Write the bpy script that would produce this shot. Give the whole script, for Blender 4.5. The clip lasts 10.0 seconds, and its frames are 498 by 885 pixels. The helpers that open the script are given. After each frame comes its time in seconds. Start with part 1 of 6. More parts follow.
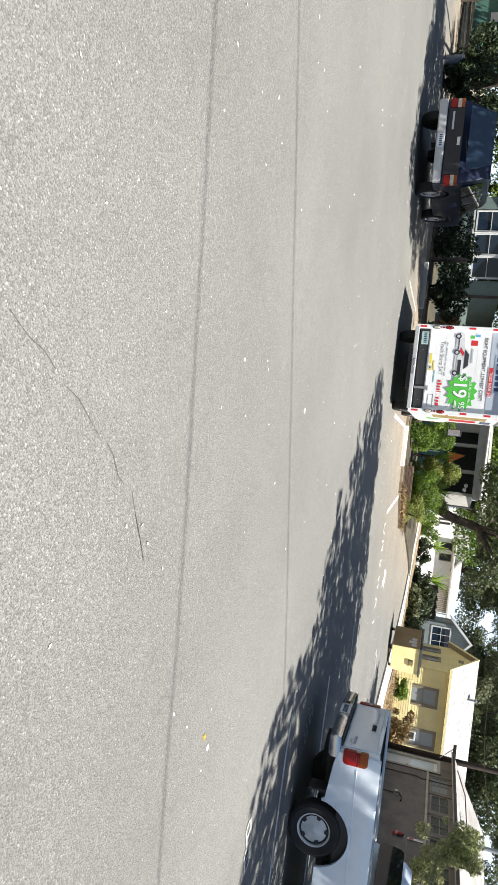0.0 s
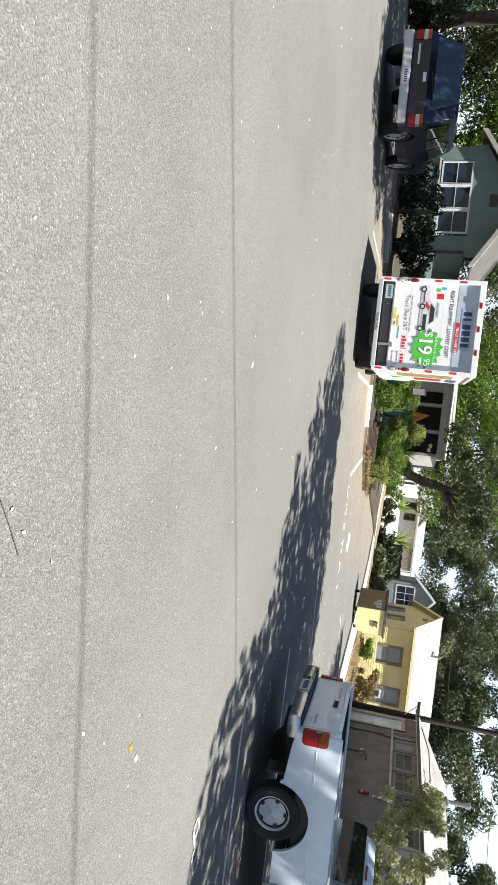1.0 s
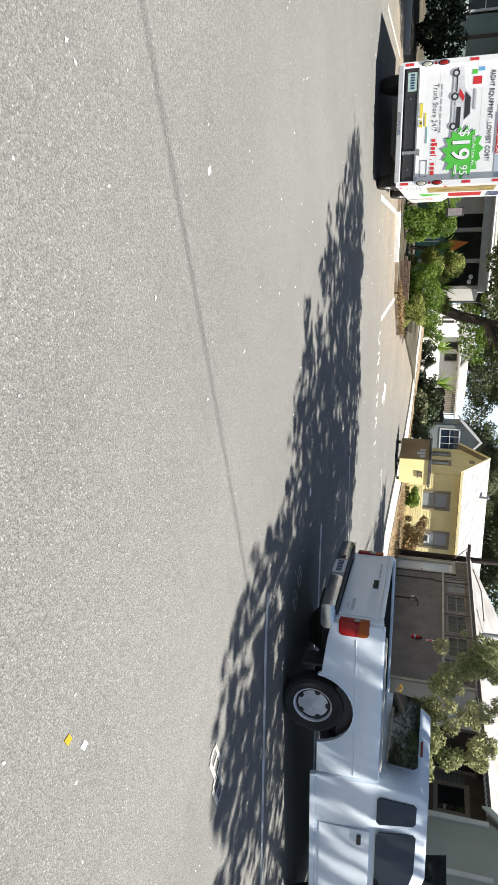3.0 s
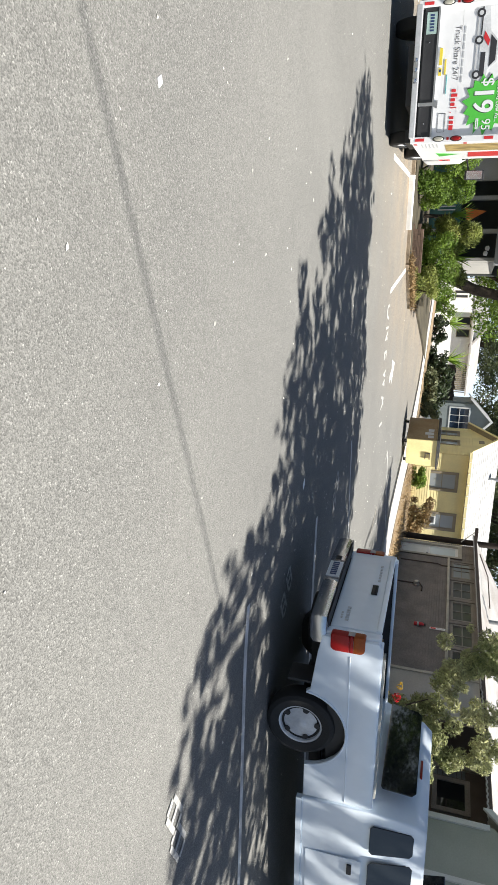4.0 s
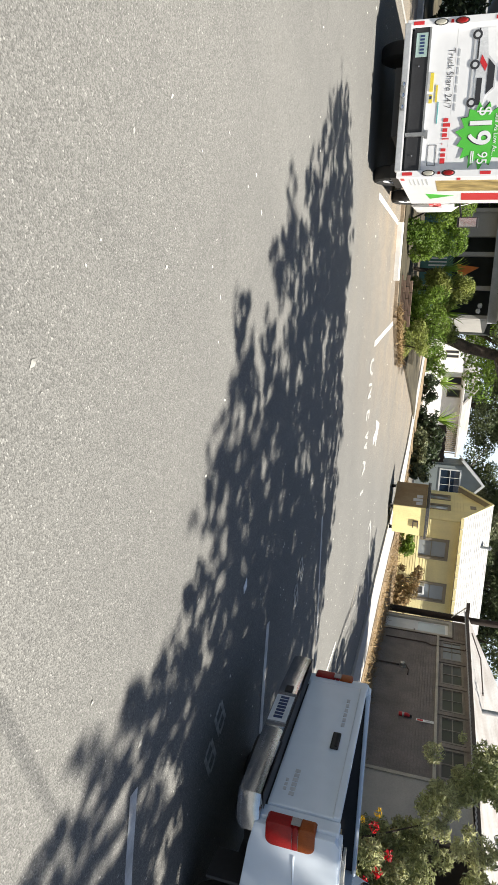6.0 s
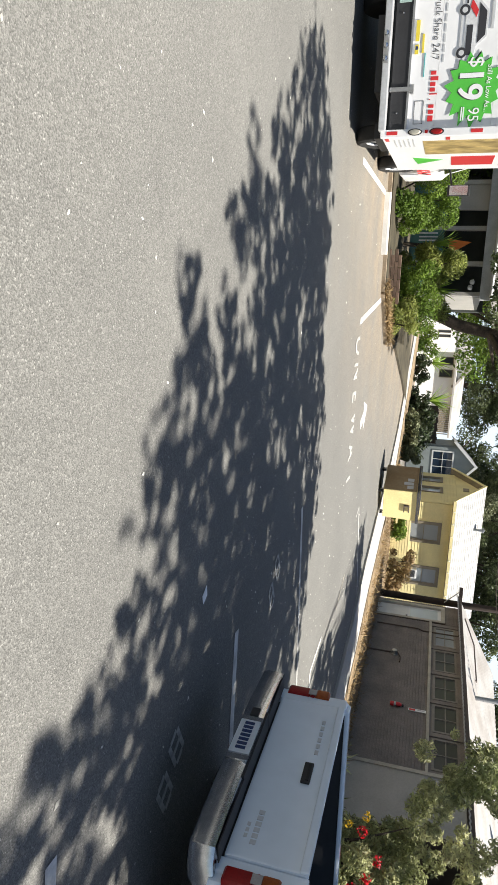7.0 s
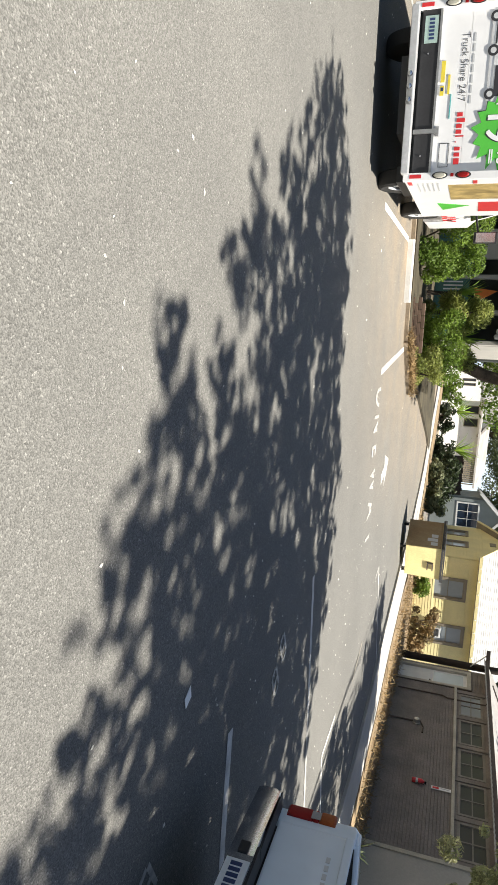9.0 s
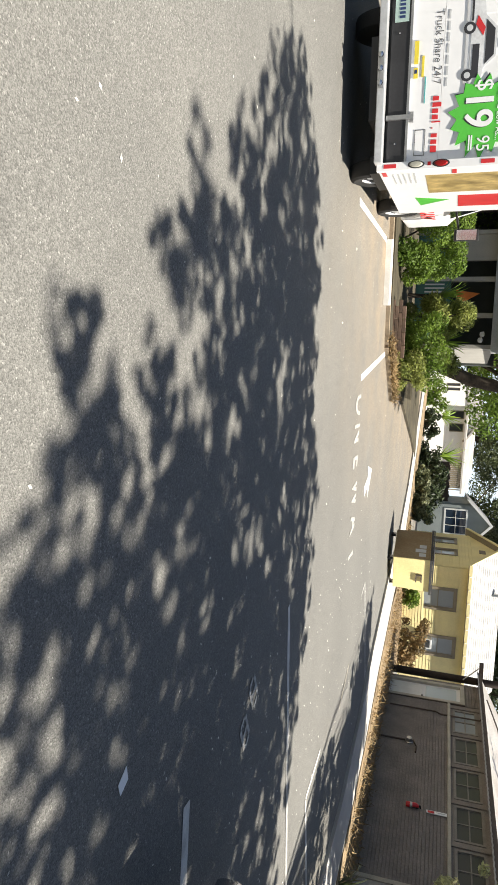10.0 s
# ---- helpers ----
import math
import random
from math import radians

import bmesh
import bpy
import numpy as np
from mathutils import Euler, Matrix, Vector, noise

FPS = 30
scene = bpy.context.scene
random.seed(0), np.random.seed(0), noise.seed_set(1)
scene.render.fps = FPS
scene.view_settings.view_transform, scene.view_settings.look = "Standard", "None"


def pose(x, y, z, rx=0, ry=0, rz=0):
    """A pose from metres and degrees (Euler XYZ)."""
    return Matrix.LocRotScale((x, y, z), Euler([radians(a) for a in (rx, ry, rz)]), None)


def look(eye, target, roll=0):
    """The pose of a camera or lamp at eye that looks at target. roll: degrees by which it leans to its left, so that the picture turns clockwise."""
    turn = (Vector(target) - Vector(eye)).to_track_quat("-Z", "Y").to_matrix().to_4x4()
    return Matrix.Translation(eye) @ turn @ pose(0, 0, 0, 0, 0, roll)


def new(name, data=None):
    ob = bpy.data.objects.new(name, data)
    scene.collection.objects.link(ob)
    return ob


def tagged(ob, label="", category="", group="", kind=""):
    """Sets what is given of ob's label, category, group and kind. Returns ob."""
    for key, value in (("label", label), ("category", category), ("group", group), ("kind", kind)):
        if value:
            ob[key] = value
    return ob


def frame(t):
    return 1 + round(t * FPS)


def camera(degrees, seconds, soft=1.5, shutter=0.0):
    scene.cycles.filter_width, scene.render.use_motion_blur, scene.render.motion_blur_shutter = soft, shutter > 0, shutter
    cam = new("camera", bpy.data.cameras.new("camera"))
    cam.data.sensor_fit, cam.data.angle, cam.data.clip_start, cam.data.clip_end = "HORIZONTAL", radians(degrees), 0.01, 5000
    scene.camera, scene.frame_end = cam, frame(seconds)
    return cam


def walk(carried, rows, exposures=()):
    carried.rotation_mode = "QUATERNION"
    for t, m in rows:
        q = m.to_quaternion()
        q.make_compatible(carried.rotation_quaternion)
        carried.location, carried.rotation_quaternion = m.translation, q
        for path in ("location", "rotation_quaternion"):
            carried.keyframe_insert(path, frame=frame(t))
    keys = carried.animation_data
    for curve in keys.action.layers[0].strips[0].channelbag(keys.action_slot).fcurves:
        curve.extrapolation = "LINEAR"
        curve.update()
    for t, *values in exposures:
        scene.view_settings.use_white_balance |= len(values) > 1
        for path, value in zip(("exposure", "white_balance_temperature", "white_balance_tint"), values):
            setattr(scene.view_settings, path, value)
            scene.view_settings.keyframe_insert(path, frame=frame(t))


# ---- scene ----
EXPOSURES = [(0.0, 1.16, 6450, 10), (2.7, 1.1, 6450, 10), (4.5, 1.08, 6500, 10), (5.5, 1.06, 6650, 10), (7.5, 1.04, 6620, 10), (10.0, 1.08, 6850, 10)]
cam = camera(42.38, 10.0, soft=1.5)
# seconds, eye, yaw to the left of +y, pitch, lean; the camera is held on its side
ROWS = [
    (0.0, 8.050, 9.494, 1.350, 19.09, -16.81, 6.63),
    (0.5, 7.906, 9.860, 1.350, 16.94, -15.33, 3.76),
    (1.0, 7.799, 10.247, 1.349, 16.05, -13.51, 6.59),
    (1.5, 7.674, 10.618, 1.359, 14.66, -14.05, 5.10),
    (1.9, 7.623, 10.932, 1.331, 8.38, -13.17, 6.37),
    (2.0, 7.599, 10.963, 1.380, 10.00, -13.22, 6.35),
    (2.5, 7.522, 11.376, 1.365, 6.52, -14.54, 5.29),
    (2.7, 7.500, 11.511, 1.374, 4.58, -14.89, 3.93),
    (3.8, 7.263, 12.507, 1.342, 0.24, -16.95, 5.22),
    (4.0, 7.252, 12.651, 1.337, 0.36, -16.26, 5.40),
    (4.1, 7.241, 12.715, 1.326, -1.88, -15.56, 6.76),
    (4.5, 7.190, 13.057, 1.340, 2.30, -16.99, 5.53),
    (5.0, 7.039, 13.498, 1.366, 1.88, -14.83, 5.56),
    (5.5, 6.956, 13.945, 1.363, 6.79, -16.21, 6.24),
    (5.7, 6.939, 14.121, 1.337, 6.13, -16.37, 5.44),
    (6.8, 6.813, 14.948, 1.390, 2.85, -14.72, 7.70),
    (7.0, 6.787, 15.072, 1.397, 3.78, -15.21, 5.42),
    (7.5, 6.793, 15.220, 1.402, 4.75, -12.18, 6.27),
    (8.0, 6.732, 15.337, 1.393, 2.93, -15.59, 5.39),
    (8.5, 6.619, 15.399, 1.378, 6.13, -15.69, 4.23),
    (9.0, 6.547, 15.705, 1.364, 7.62, -17.55, 5.48),
    (9.5, 6.463, 15.991, 1.346, 5.98, -16.72, 4.89),
    (10.0, 6.368, 16.394, 1.366, 8.58, -16.48, 3.83),
]


def held(x, y, z, yaw, pitch, lean):
    a, b = radians(yaw), radians(pitch)
    ahead = Vector((-math.sin(a) * math.cos(b), math.cos(a) * math.cos(b), math.sin(b)))
    eye = Vector((x, y, z))
    return look(eye, eye + ahead, lean + 90)


walk(cam, [(t, held(*row)) for t, *row in ROWS], EXPOSURES)

# ---- world and sun ----
SUN_EL, SUN_AZ = 65.0, -13.0     # degrees; azimuth from +x towards +y
world = bpy.data.worlds.new("sky")
scene.world = world
world.use_nodes = True
wn = world.node_tree.nodes
sky = wn.new("ShaderNodeTexSky")
sky.sky_type, sky.sun_disc = "NISHITA", False
sky.sun_elevation, sky.sun_rotation = radians(SUN_EL), radians(90 - SUN_AZ)
sky.air_density, sky.dust_density, sky.ozone_density = 1.0, 1.2, 2.5
wn["Background"].inputs["Strength"].default_value = 0.052
world.node_tree.links.new(sky.outputs["Color"], wn["Background"].inputs["Color"])
sun_way = Vector((math.cos(radians(SUN_EL)) * math.cos(radians(SUN_AZ)), math.cos(radians(SUN_EL)) * math.sin(radians(SUN_AZ)), math.sin(radians(SUN_EL))))
sun = new("sun", bpy.data.lights.new("sun", "SUN"))
sun.data.energy, sun.data.angle, sun.data.color = 5.0, radians(0.55), (1.0, 0.965, 0.89)
sun.matrix_world = look(sun_way * 60, (0, 0, 0))


# ---- materials ----
def mat(name, base, rough=0.6, metal=0.0, var=0.12, scale=3.0, fine=40.0, bump=0.15, tint=None, island=0.0, coat=0.0, gloss=0.5, rnd=0.0, dirt=0.0):
    """A surface with stains at one scale and grain at another."""
    m = bpy.data.materials.new(name)
    m.use_nodes = True
    nt, nd, lk = m.node_tree, m.node_tree.nodes, m.node_tree.links
    b = nd["Principled BSDF"]
    b.inputs["Roughness"].default_value, b.inputs["Metallic"].default_value = rough, metal
    b.inputs["Coat Weight"].default_value, b.inputs["Specular IOR Level"].default_value = coat, gloss
    co = nd.new("ShaderNodeTexCoord")
    n1, n2 = nd.new("ShaderNodeTexNoise"), nd.new("ShaderNodeTexNoise")
    n1.inputs["Scale"].default_value, n1.inputs["Detail"].default_value = scale, 4
    n2.inputs["Scale"].default_value, n2.inputs["Detail"].default_value = fine, 3
    for n in (n1, n2):
        lk.new(co.outputs["Object"], n.inputs["Vector"])
    ramp = nd.new("ShaderNodeMapRange")
    ramp.inputs["From Min"].default_value, ramp.inputs["From Max"].default_value = 0.3, 0.7
    lk.new(n1.outputs["Fac"], ramp.inputs["Value"])
    mix = nd.new("ShaderNodeMix")
    mix.data_type = "RGBA"
    other = tint or tuple(c * (1 - 2.2 * var) for c in base)
    mix.inputs[6].default_value, mix.inputs[7].default_value = (*base, 1), (*other, 1)
    lk.new(ramp.outputs["Result"], mix.inputs[0])
    hsv = nd.new("ShaderNodeHueSaturation")
    lk.new(mix.outputs[2], hsv.inputs["Color"])
    g = nd.new("ShaderNodeMapRange")
    g.inputs["From Min"].default_value, g.inputs["From Max"].default_value = 0.25, 0.75
    g.inputs["To Min"].default_value, g.inputs["To Max"].default_value = 1 - var, 1 + var
    lk.new(n2.outputs["Fac"], g.inputs["Value"])
    value = g.outputs["Result"]
    if island or rnd:
        src = nd.new("ShaderNodeNewGeometry").outputs["Random Per Island"] if island else nd.new("ShaderNodeObjectInfo").outputs["Random"]
        r = nd.new("ShaderNodeMapRange")
        r.inputs["To Min"].default_value, r.inputs["To Max"].default_value = 1 - (island or rnd), 1 + (island or rnd)
        lk.new(src, r.inputs["Value"])
        mul = nd.new("ShaderNodeMath")
        mul.operation = "MULTIPLY"
        lk.new(value, mul.inputs[0])
        lk.new(r.outputs["Result"], mul.inputs[1])
        value = mul.outputs[0]
    lk.new(value, hsv.inputs["Value"])
    lk.new(hsv.outputs["Color"], b.inputs["Base Color"])
    if bump:
        bp = nd.new("ShaderNodeBump")
        bp.inputs["Strength"].default_value, bp.inputs["Distance"].default_value = bump, 0.01
        lk.new(n2.outputs["Fac"], bp.inputs["Height"])
        lk.new(bp.outputs["Normal"], b.inputs["Normal"])
    return m


def leaf_mat(name, base, other, trans=0.35):
    m = mat(name, base, 0.5, var=0.15, scale=0.6, fine=3, bump=0, tint=other, island=0.45, gloss=0.35)
    nd, lk = m.node_tree.nodes, m.node_tree.links
    t, mx = nd.new("ShaderNodeBsdfTranslucent"), nd.new("ShaderNodeMixShader")
    mx.inputs[0].default_value = trans
    lk.new(nd["Principled BSDF"].inputs["Base Color"].links[0].from_socket, t.inputs["Color"])
    lk.new(nd["Principled BSDF"].outputs[0], mx.inputs[1])
    lk.new(t.outputs[0], mx.inputs[2])
    lk.new(mx.outputs[0], nd["Material Output"].inputs["Surface"])
    return m


def asphalt_mat():
    """Old sun-bleached asphalt: stone grains, tar between them, dusty and dark patches."""
    m = bpy.data.materials.new("asphalt")
    m.use_nodes = True
    nd, lk = m.node_tree.nodes, m.node_tree.links
    b = nd["Principled BSDF"]
    b.inputs["Roughness"].default_value, b.inputs["Specular IOR Level"].default_value = 0.85, 0.35
    co = nd.new("ShaderNodeTexCoord").outputs["Object"]

    def noise_node(scale, detail=3, rough=0.5):
        n = nd.new("ShaderNodeTexNoise")
        n.inputs["Scale"].default_value, n.inputs["Detail"].default_value, n.inputs["Roughness"].default_value = scale, detail, rough
        lk.new(co, n.inputs["Vector"])
        return n.outputs["Fac"]

    def span(v, a, c, lo, hi):
        r = nd.new("ShaderNodeMapRange")
        for k, x in zip(("From Min", "From Max", "To Min", "To Max"), (a, c, lo, hi)):
            r.inputs[k].default_value = x
        lk.new(v, r.inputs["Value"])
        return r.outputs["Result"]

    def times(p, q):
        n = nd.new("ShaderNodeMath")
        n.operation = "MULTIPLY"
        lk.new(p, n.inputs[0])
        lk.new(q, n.inputs[1])
        return n.outputs[0]

    def blend(fac, p, q):
        n = nd.new("ShaderNodeMix")
        n.data_type = "RGBA"
        lk.new(fac, n.inputs[0])
        for s, v in ((n.inputs[6], p), (n.inputs[7], q)):
            if isinstance(v, tuple):
                s.default_value = (*v, 1)
            else:
                lk.new(v, s)
        return n.outputs[2]

    vor = nd.new("ShaderNodeTexVoronoi")
    vor.inputs["Scale"].default_value = 125
    lk.new(co, vor.inputs["Vector"])
    grain = nd.new("ShaderNodeSeparateColor")
    lk.new(vor.outputs["Color"], grain.inputs["Color"])
    col = blend(span(noise_node(0.35, 5, 0.6), 0.35, 0.68, 0, 1), (0.184, 0.180, 0.166), (0.150, 0.147, 0.137))
    col = blend(span(noise_node(0.12, 4, 0.6), 0.55, 0.72, 0, 0.55), col, (0.205, 0.186, 0.152))
    col = blend(span(noise_node(2.1, 5, 0.65), 0.58, 0.75, 0, 0.35), col, (0.117, 0.113, 0.107))
    # tan dust where the ground runs up to the kerb row
    sep = nd.new("ShaderNodeSeparateXYZ")
    lk.new(co, sep.inputs[0])
    dust = times(span(sep.outputs["Y"], 22.5, 28, 0, 1), span(sep.outputs["X"], 6.5, 0.5, 0, 1))
    dust = times(dust, span(noise_node(0.9, 5, 0.7), 0.3, 0.62, 0.15, 0.9))
    col = blend(dust, col, (0.32, 0.25, 0.172))
    hsv = nd.new("ShaderNodeHueSaturation")
    lk.new(col, hsv.inputs["Color"])
    spark = span(grain.outputs[0], 0.0, 1.0, 0.72, 1.25)
    pits = span(noise_node(160, 2), 0.35, 0.62, 0.7, 1.12)
    glint = span(grain.outputs[1], 0.93, 0.97, 1.0, 1.55)
    lk.new(times(times(spark, pits), glint), hsv.inputs["Value"])
    lk.new(hsv.outputs["Color"], b.inputs["Base Color"])
    bp = nd.new("ShaderNodeBump")
    bp.inputs["Strength"].default_value, bp.inputs["Distance"].default_value = 0.5, 0.006
    lk.new(vor.outputs["Distance"], bp.inputs["Height"])
    lk.new(bp.outputs["Normal"], b.inputs["Normal"])
    return m


def glass_mat(name, tint, rough=0.03):
    """Tinted panes, dark behind, with a sharp reflection."""
    m = mat(name, tint, rough, var=0.05, scale=1, bump=0, gloss=0.5)
    return m


ASPHALT = asphalt_mat()
TAR = mat("tar_joint", (0.11, 0.108, 0.104), 0.8, var=0.2, fine=60)
LINE = mat("road_paint", (0.72, 0.71, 0.68), 0.7, var=0.12, scale=5, fine=70, tint=(0.42, 0.41, 0.39))
WORN = mat("worn_road_paint", (0.5, 0.49, 0.46), 0.75, var=0.15, scale=14, fine=70, tint=(0.26, 0.25, 0.235))
CONCRETE = mat("concrete", (0.44, 0.425, 0.395), 0.85, var=0.1, scale=1.2, fine=60)
STOPW = mat("white_painted_concrete", (0.64, 0.63, 0.6), 0.7, var=0.08, scale=6, fine=60)
DIRT = mat("dry_dirt", (0.33, 0.24, 0.14), 0.95, var=0.25, scale=2, fine=25, bump=0.6)
STRAW = mat("dry_grass", (0.34, 0.235, 0.11), 0.9, var=0.2, scale=2, fine=12, island=0.4)
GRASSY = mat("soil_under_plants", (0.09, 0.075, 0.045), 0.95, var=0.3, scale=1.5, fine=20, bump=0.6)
CARWHITE = mat("white_car_paint", (0.75, 0.82, 0.89), 0.28, var=0.03, scale=1.5, fine=8, bump=0.0, coat=0.6)
TRUCKWHITE = mat("white_truck_panel", (0.82, 0.82, 0.82), 0.4, var=0.025, scale=2, fine=9, bump=0.0)
DOORGREY = mat("grey_panel_shade", (0.45, 0.5, 0.58), 0.45, var=0.04, bump=0)
BLACKP = mat("black_plastic", (0.022, 0.022, 0.024), 0.55, var=0.15, fine=30, bump=0.05)
RUBBER = mat("tyre_rubber", (0.028, 0.027, 0.026), 0.85, var=0.2, fine=60)
STEEL = mat("dull_steel", (0.5, 0.5, 0.5), 0.38, metal=0.9, var=0.12, scale=5, fine=25, bump=0.05)
CHROME = mat("chrome", (0.58, 0.6, 0.63), 0.2, metal=1.0, var=0.1, scale=6, fine=30, bump=0.03)
RIM = mat("silver_wheel", (0.62, 0.63, 0.65), 0.35, metal=0.15, var=0.08, scale=8, bump=0)
GLASS = glass_mat("dark_glass", (0.012, 0.014, 0.016))
GLASSB = glass_mat("blue_glass", (0.02, 0.035, 0.06))
HGLASS = glass_mat("house_glass", (0.05, 0.055, 0.06), 0.06)
REDL = mat("red_lens", (0.32, 0.008, 0.008), 0.3, var=0.15, fine=90, bump=0.1, gloss=0.3)
AMBER = mat("amber_lens", (0.38, 0.08, 0.01), 0.3, var=0.15, fine=90, bump=0.1, gloss=0.3)
CLEARL = mat("clear_lens", (0.5, 0.48, 0.4), 0.2, var=0.1, fine=90, bump=0.1, coat=0.5)
REDP = mat("red_print", (0.62, 0.03, 0.035), 0.4, var=0.05, bump=0)
GREENP = mat("green_print", (0.09, 0.52, 0.06), 0.4, var=0.05, bump=0)
NAVYP = mat("navy_print", (0.02, 0.04, 0.12), 0.4, var=0.05, bump=0)
BLACKPR = mat("black_print", (0.03, 0.03, 0.035), 0.5, var=0.05, bump=0)
GREYPR = mat("pale_grey_print", (0.55, 0.56, 0.57), 0.5, var=0.05, bump=0)
YELLOWP = mat("yellow_print", (0.75, 0.6, 0.06), 0.45, var=0.05, bump=0)
WHITEP = mat("white_print", (0.85, 0.85, 0.85), 0.45, var=0.03, bump=0)
PICTURE = mat("food_picture_print", (0.62, 0.45, 0.18), 0.45, var=0.35, scale=4.5, fine=18, bump=0, tint=(0.2, 0.14, 0.05))
CURTAINED = glass_mat("curtained_glass", (0.34, 0.37, 0.39), 0.08)
KERBM = mat("dirty_kerb", (0.34, 0.27, 0.19), 0.9, var=0.2, scale=3, fine=30)
ORANGEP = mat("orange_print", (0.75, 0.2, 0.03), 0.6, var=0.08, bump=0)
PLATE = mat("number_plate", (0.68, 0.7, 0.72), 0.4, var=0.05, bump=0)
NAVY = mat("navy_car_paint", (0.012, 0.018, 0.045), 0.35, var=0.06, scale=2, fine=9, bump=0, coat=0.2, gloss=0.35)
YELLOW = mat("yellow_siding", (0.88, 0.77, 0.40), 0.7, var=0.07, scale=1.2, fine=30, bump=0.1)
YTRIM = mat("taupe_trim", (0.27, 0.23, 0.17), 0.7, var=0.1, scale=3)
GREYW = mat("weathered_grey_siding", (0.26, 0.23, 0.21), 0.85, var=0.2, scale=1.6, fine=26, bump=0.3, tint=(0.17, 0.15, 0.14))
TAUPE = mat("taupe_wall_paint", (0.46, 0.445, 0.41), 0.8, var=0.08, scale=1.5, fine=30)
BROWNT = mat("brown_trim", (0.11, 0.085, 0.07), 0.75, var=0.15, scale=4)
PALEWOOD = mat("pale_painted_trim", (0.5, 0.47, 0.40), 0.7, var=0.12, scale=4)
DOORW = mat("white_door_paint", (0.72, 0.73, 0.74), 0.55, var=0.04, scale=2)
METALROOF = mat("pale_metal_roof", (0.47, 0.46, 0.44), 0.5, var=0.12, scale=1.0, fine=14, tint=(0.33, 0.30, 0.27), gloss=0.5)
SHINGLE = mat("white_shingle_roof", (0.47, 0.465, 0.45), 0.85, var=0.12, scale=2, fine=18, island=0.08)
DARKROOF = mat("dark_shingle_roof", (0.12, 0.11, 0.105), 0.9, var=0.15, scale=2, fine=18, island=0.1)
TEAL = mat("teal_wall_paint", (0.08, 0.20, 0.17), 0.75, var=0.12, scale=1.5)
GREYGREEN = mat("grey_green_siding", (0.22, 0.29, 0.27), 0.75, var=0.1, scale=1.5)
BLUEGREY = mat("blue_grey_siding", (0.27, 0.31, 0.31), 0.75, var=0.1, scale=1.5)
WHITEWALL = mat("white_house_paint", (0.85, 0.85, 0.83), 0.7, var=0.05, scale=1.0)
WHITETRIM = mat("white_trim", (0.74, 0.75, 0.74), 0.6, var=0.06, scale=3)
FENCEB = mat("dark_fence_wood", (0.05, 0.04, 0.033), 0.85, var=0.2, scale=3)
TANBIN = mat("tan_skip_steel", (0.30, 0.225, 0.13), 0.7, var=0.12, scale=2, fine=20, tint=(0.24, 0.155, 0.075))
YELLOWBIN = mat("yellow_skip_steel", (0.82, 0.70, 0.34), 0.6, var=0.08, scale=2, fine=20)
LIDM = mat("dark_skip_lid", (0.06, 0.06, 0.062), 0.6, var=0.15)
BARK = mat("bark", (0.09, 0.068, 0.05), 0.9, var=0.3, scale=6, fine=30, bump=0.8)
POLEW = mat("tarred_pole_wood", (0.045, 0.03, 0.022), 0.85, var=0.25, scale=5, fine=40, bump=0.4)
BEDWOOD = mat("bare_plywood", (0.48, 0.33, 0.15), 0.75, var=0.15, scale=5)
BRICKM = mat("brown_planter_block", (0.16, 0.105, 0.075), 0.9, var=0.15, scale=8, rnd=0.25)
LEAF_OAK = leaf_mat("oak_leaves", (0.105, 0.13, 0.055), (0.055, 0.075, 0.03))
LEAF_BRIGHT = leaf_mat("bright_leaves", (0.20, 0.29, 0.045), (0.09, 0.16, 0.025), 0.45)
LEAF_LIME = leaf_mat("lime_leaves", (0.34, 0.36, 0.10), (0.15, 0.2, 0.05), 0.4)
LEAF_GREY = leaf_mat("grey_green_leaves", (0.22, 0.235, 0.13), (0.11, 0.13, 0.065), 0.3)
LEAF_OLEANDER = leaf_mat("oleander_leaves", (0.53, 0.52, 0.29), (0.2, 0.24, 0.09), 0.4)
LEAF_DARK = leaf_mat("dark_leaves", (0.045, 0.065, 0.026), (0.02, 0.032, 0.012), 0.25)
LEAF_AUTUMN = leaf_mat("russet_leaves", (0.30, 0.19, 0.09), (0.20, 0.17, 0.08), 0.3)
FLOWER = leaf_mat("red_flower", (0.65, 0.02, 0.03), (0.5, 0.01, 0.02), 0.3)
YFLOWER = leaf_mat("yellow_flower", (0.7, 0.45, 0.03), (0.6, 0.4, 0.03), 0.3)


# ---- builders ----
def gz(x, y):
    """The ground's height: it dips under the pickup and runs up to the far kerb and street."""
    z = 0.014 * min(max(y - 19.0, 0.0), 22.0)
    sx, sy = min(max((x - 7.6) / 1.6, 0), 1), min(max((21.2 - y) / 1.8, 0), 1)
    return z - 0.045 * sx * sx * (3 - 2 * sx) * sy * sy * (3 - 2 * sy) * (1 if y > 12 else max(0, (y - 9) / 3))


def box(bm, x0, y0, z0, x1, y1, z1):
    v = [bm.verts.new(c) for c in ((x0, y0, z0), (x1, y0, z0), (x1, y1, z0), (x0, y1, z0), (x0, y0, z1), (x1, y0, z1), (x1, y1, z1), (x0, y1, z1))]
    for q in ((3, 2, 1, 0), (4, 5, 6, 7), (0, 1, 5, 4), (1, 2, 6, 5), (2, 3, 7, 6), (3, 0, 4, 7)):
        bm.faces.new([v[i] for i in q])
    return v


def boxes(*rows, bevel=0.0):
    bm = bmesh.new()
    for r in rows:
        box(bm, *r)
    if bevel:
        bmesh.ops.bevel(bm, geom=bm.edges[:], offset=bevel, segments=2, affect="EDGES", profile=0.6)
    return bm


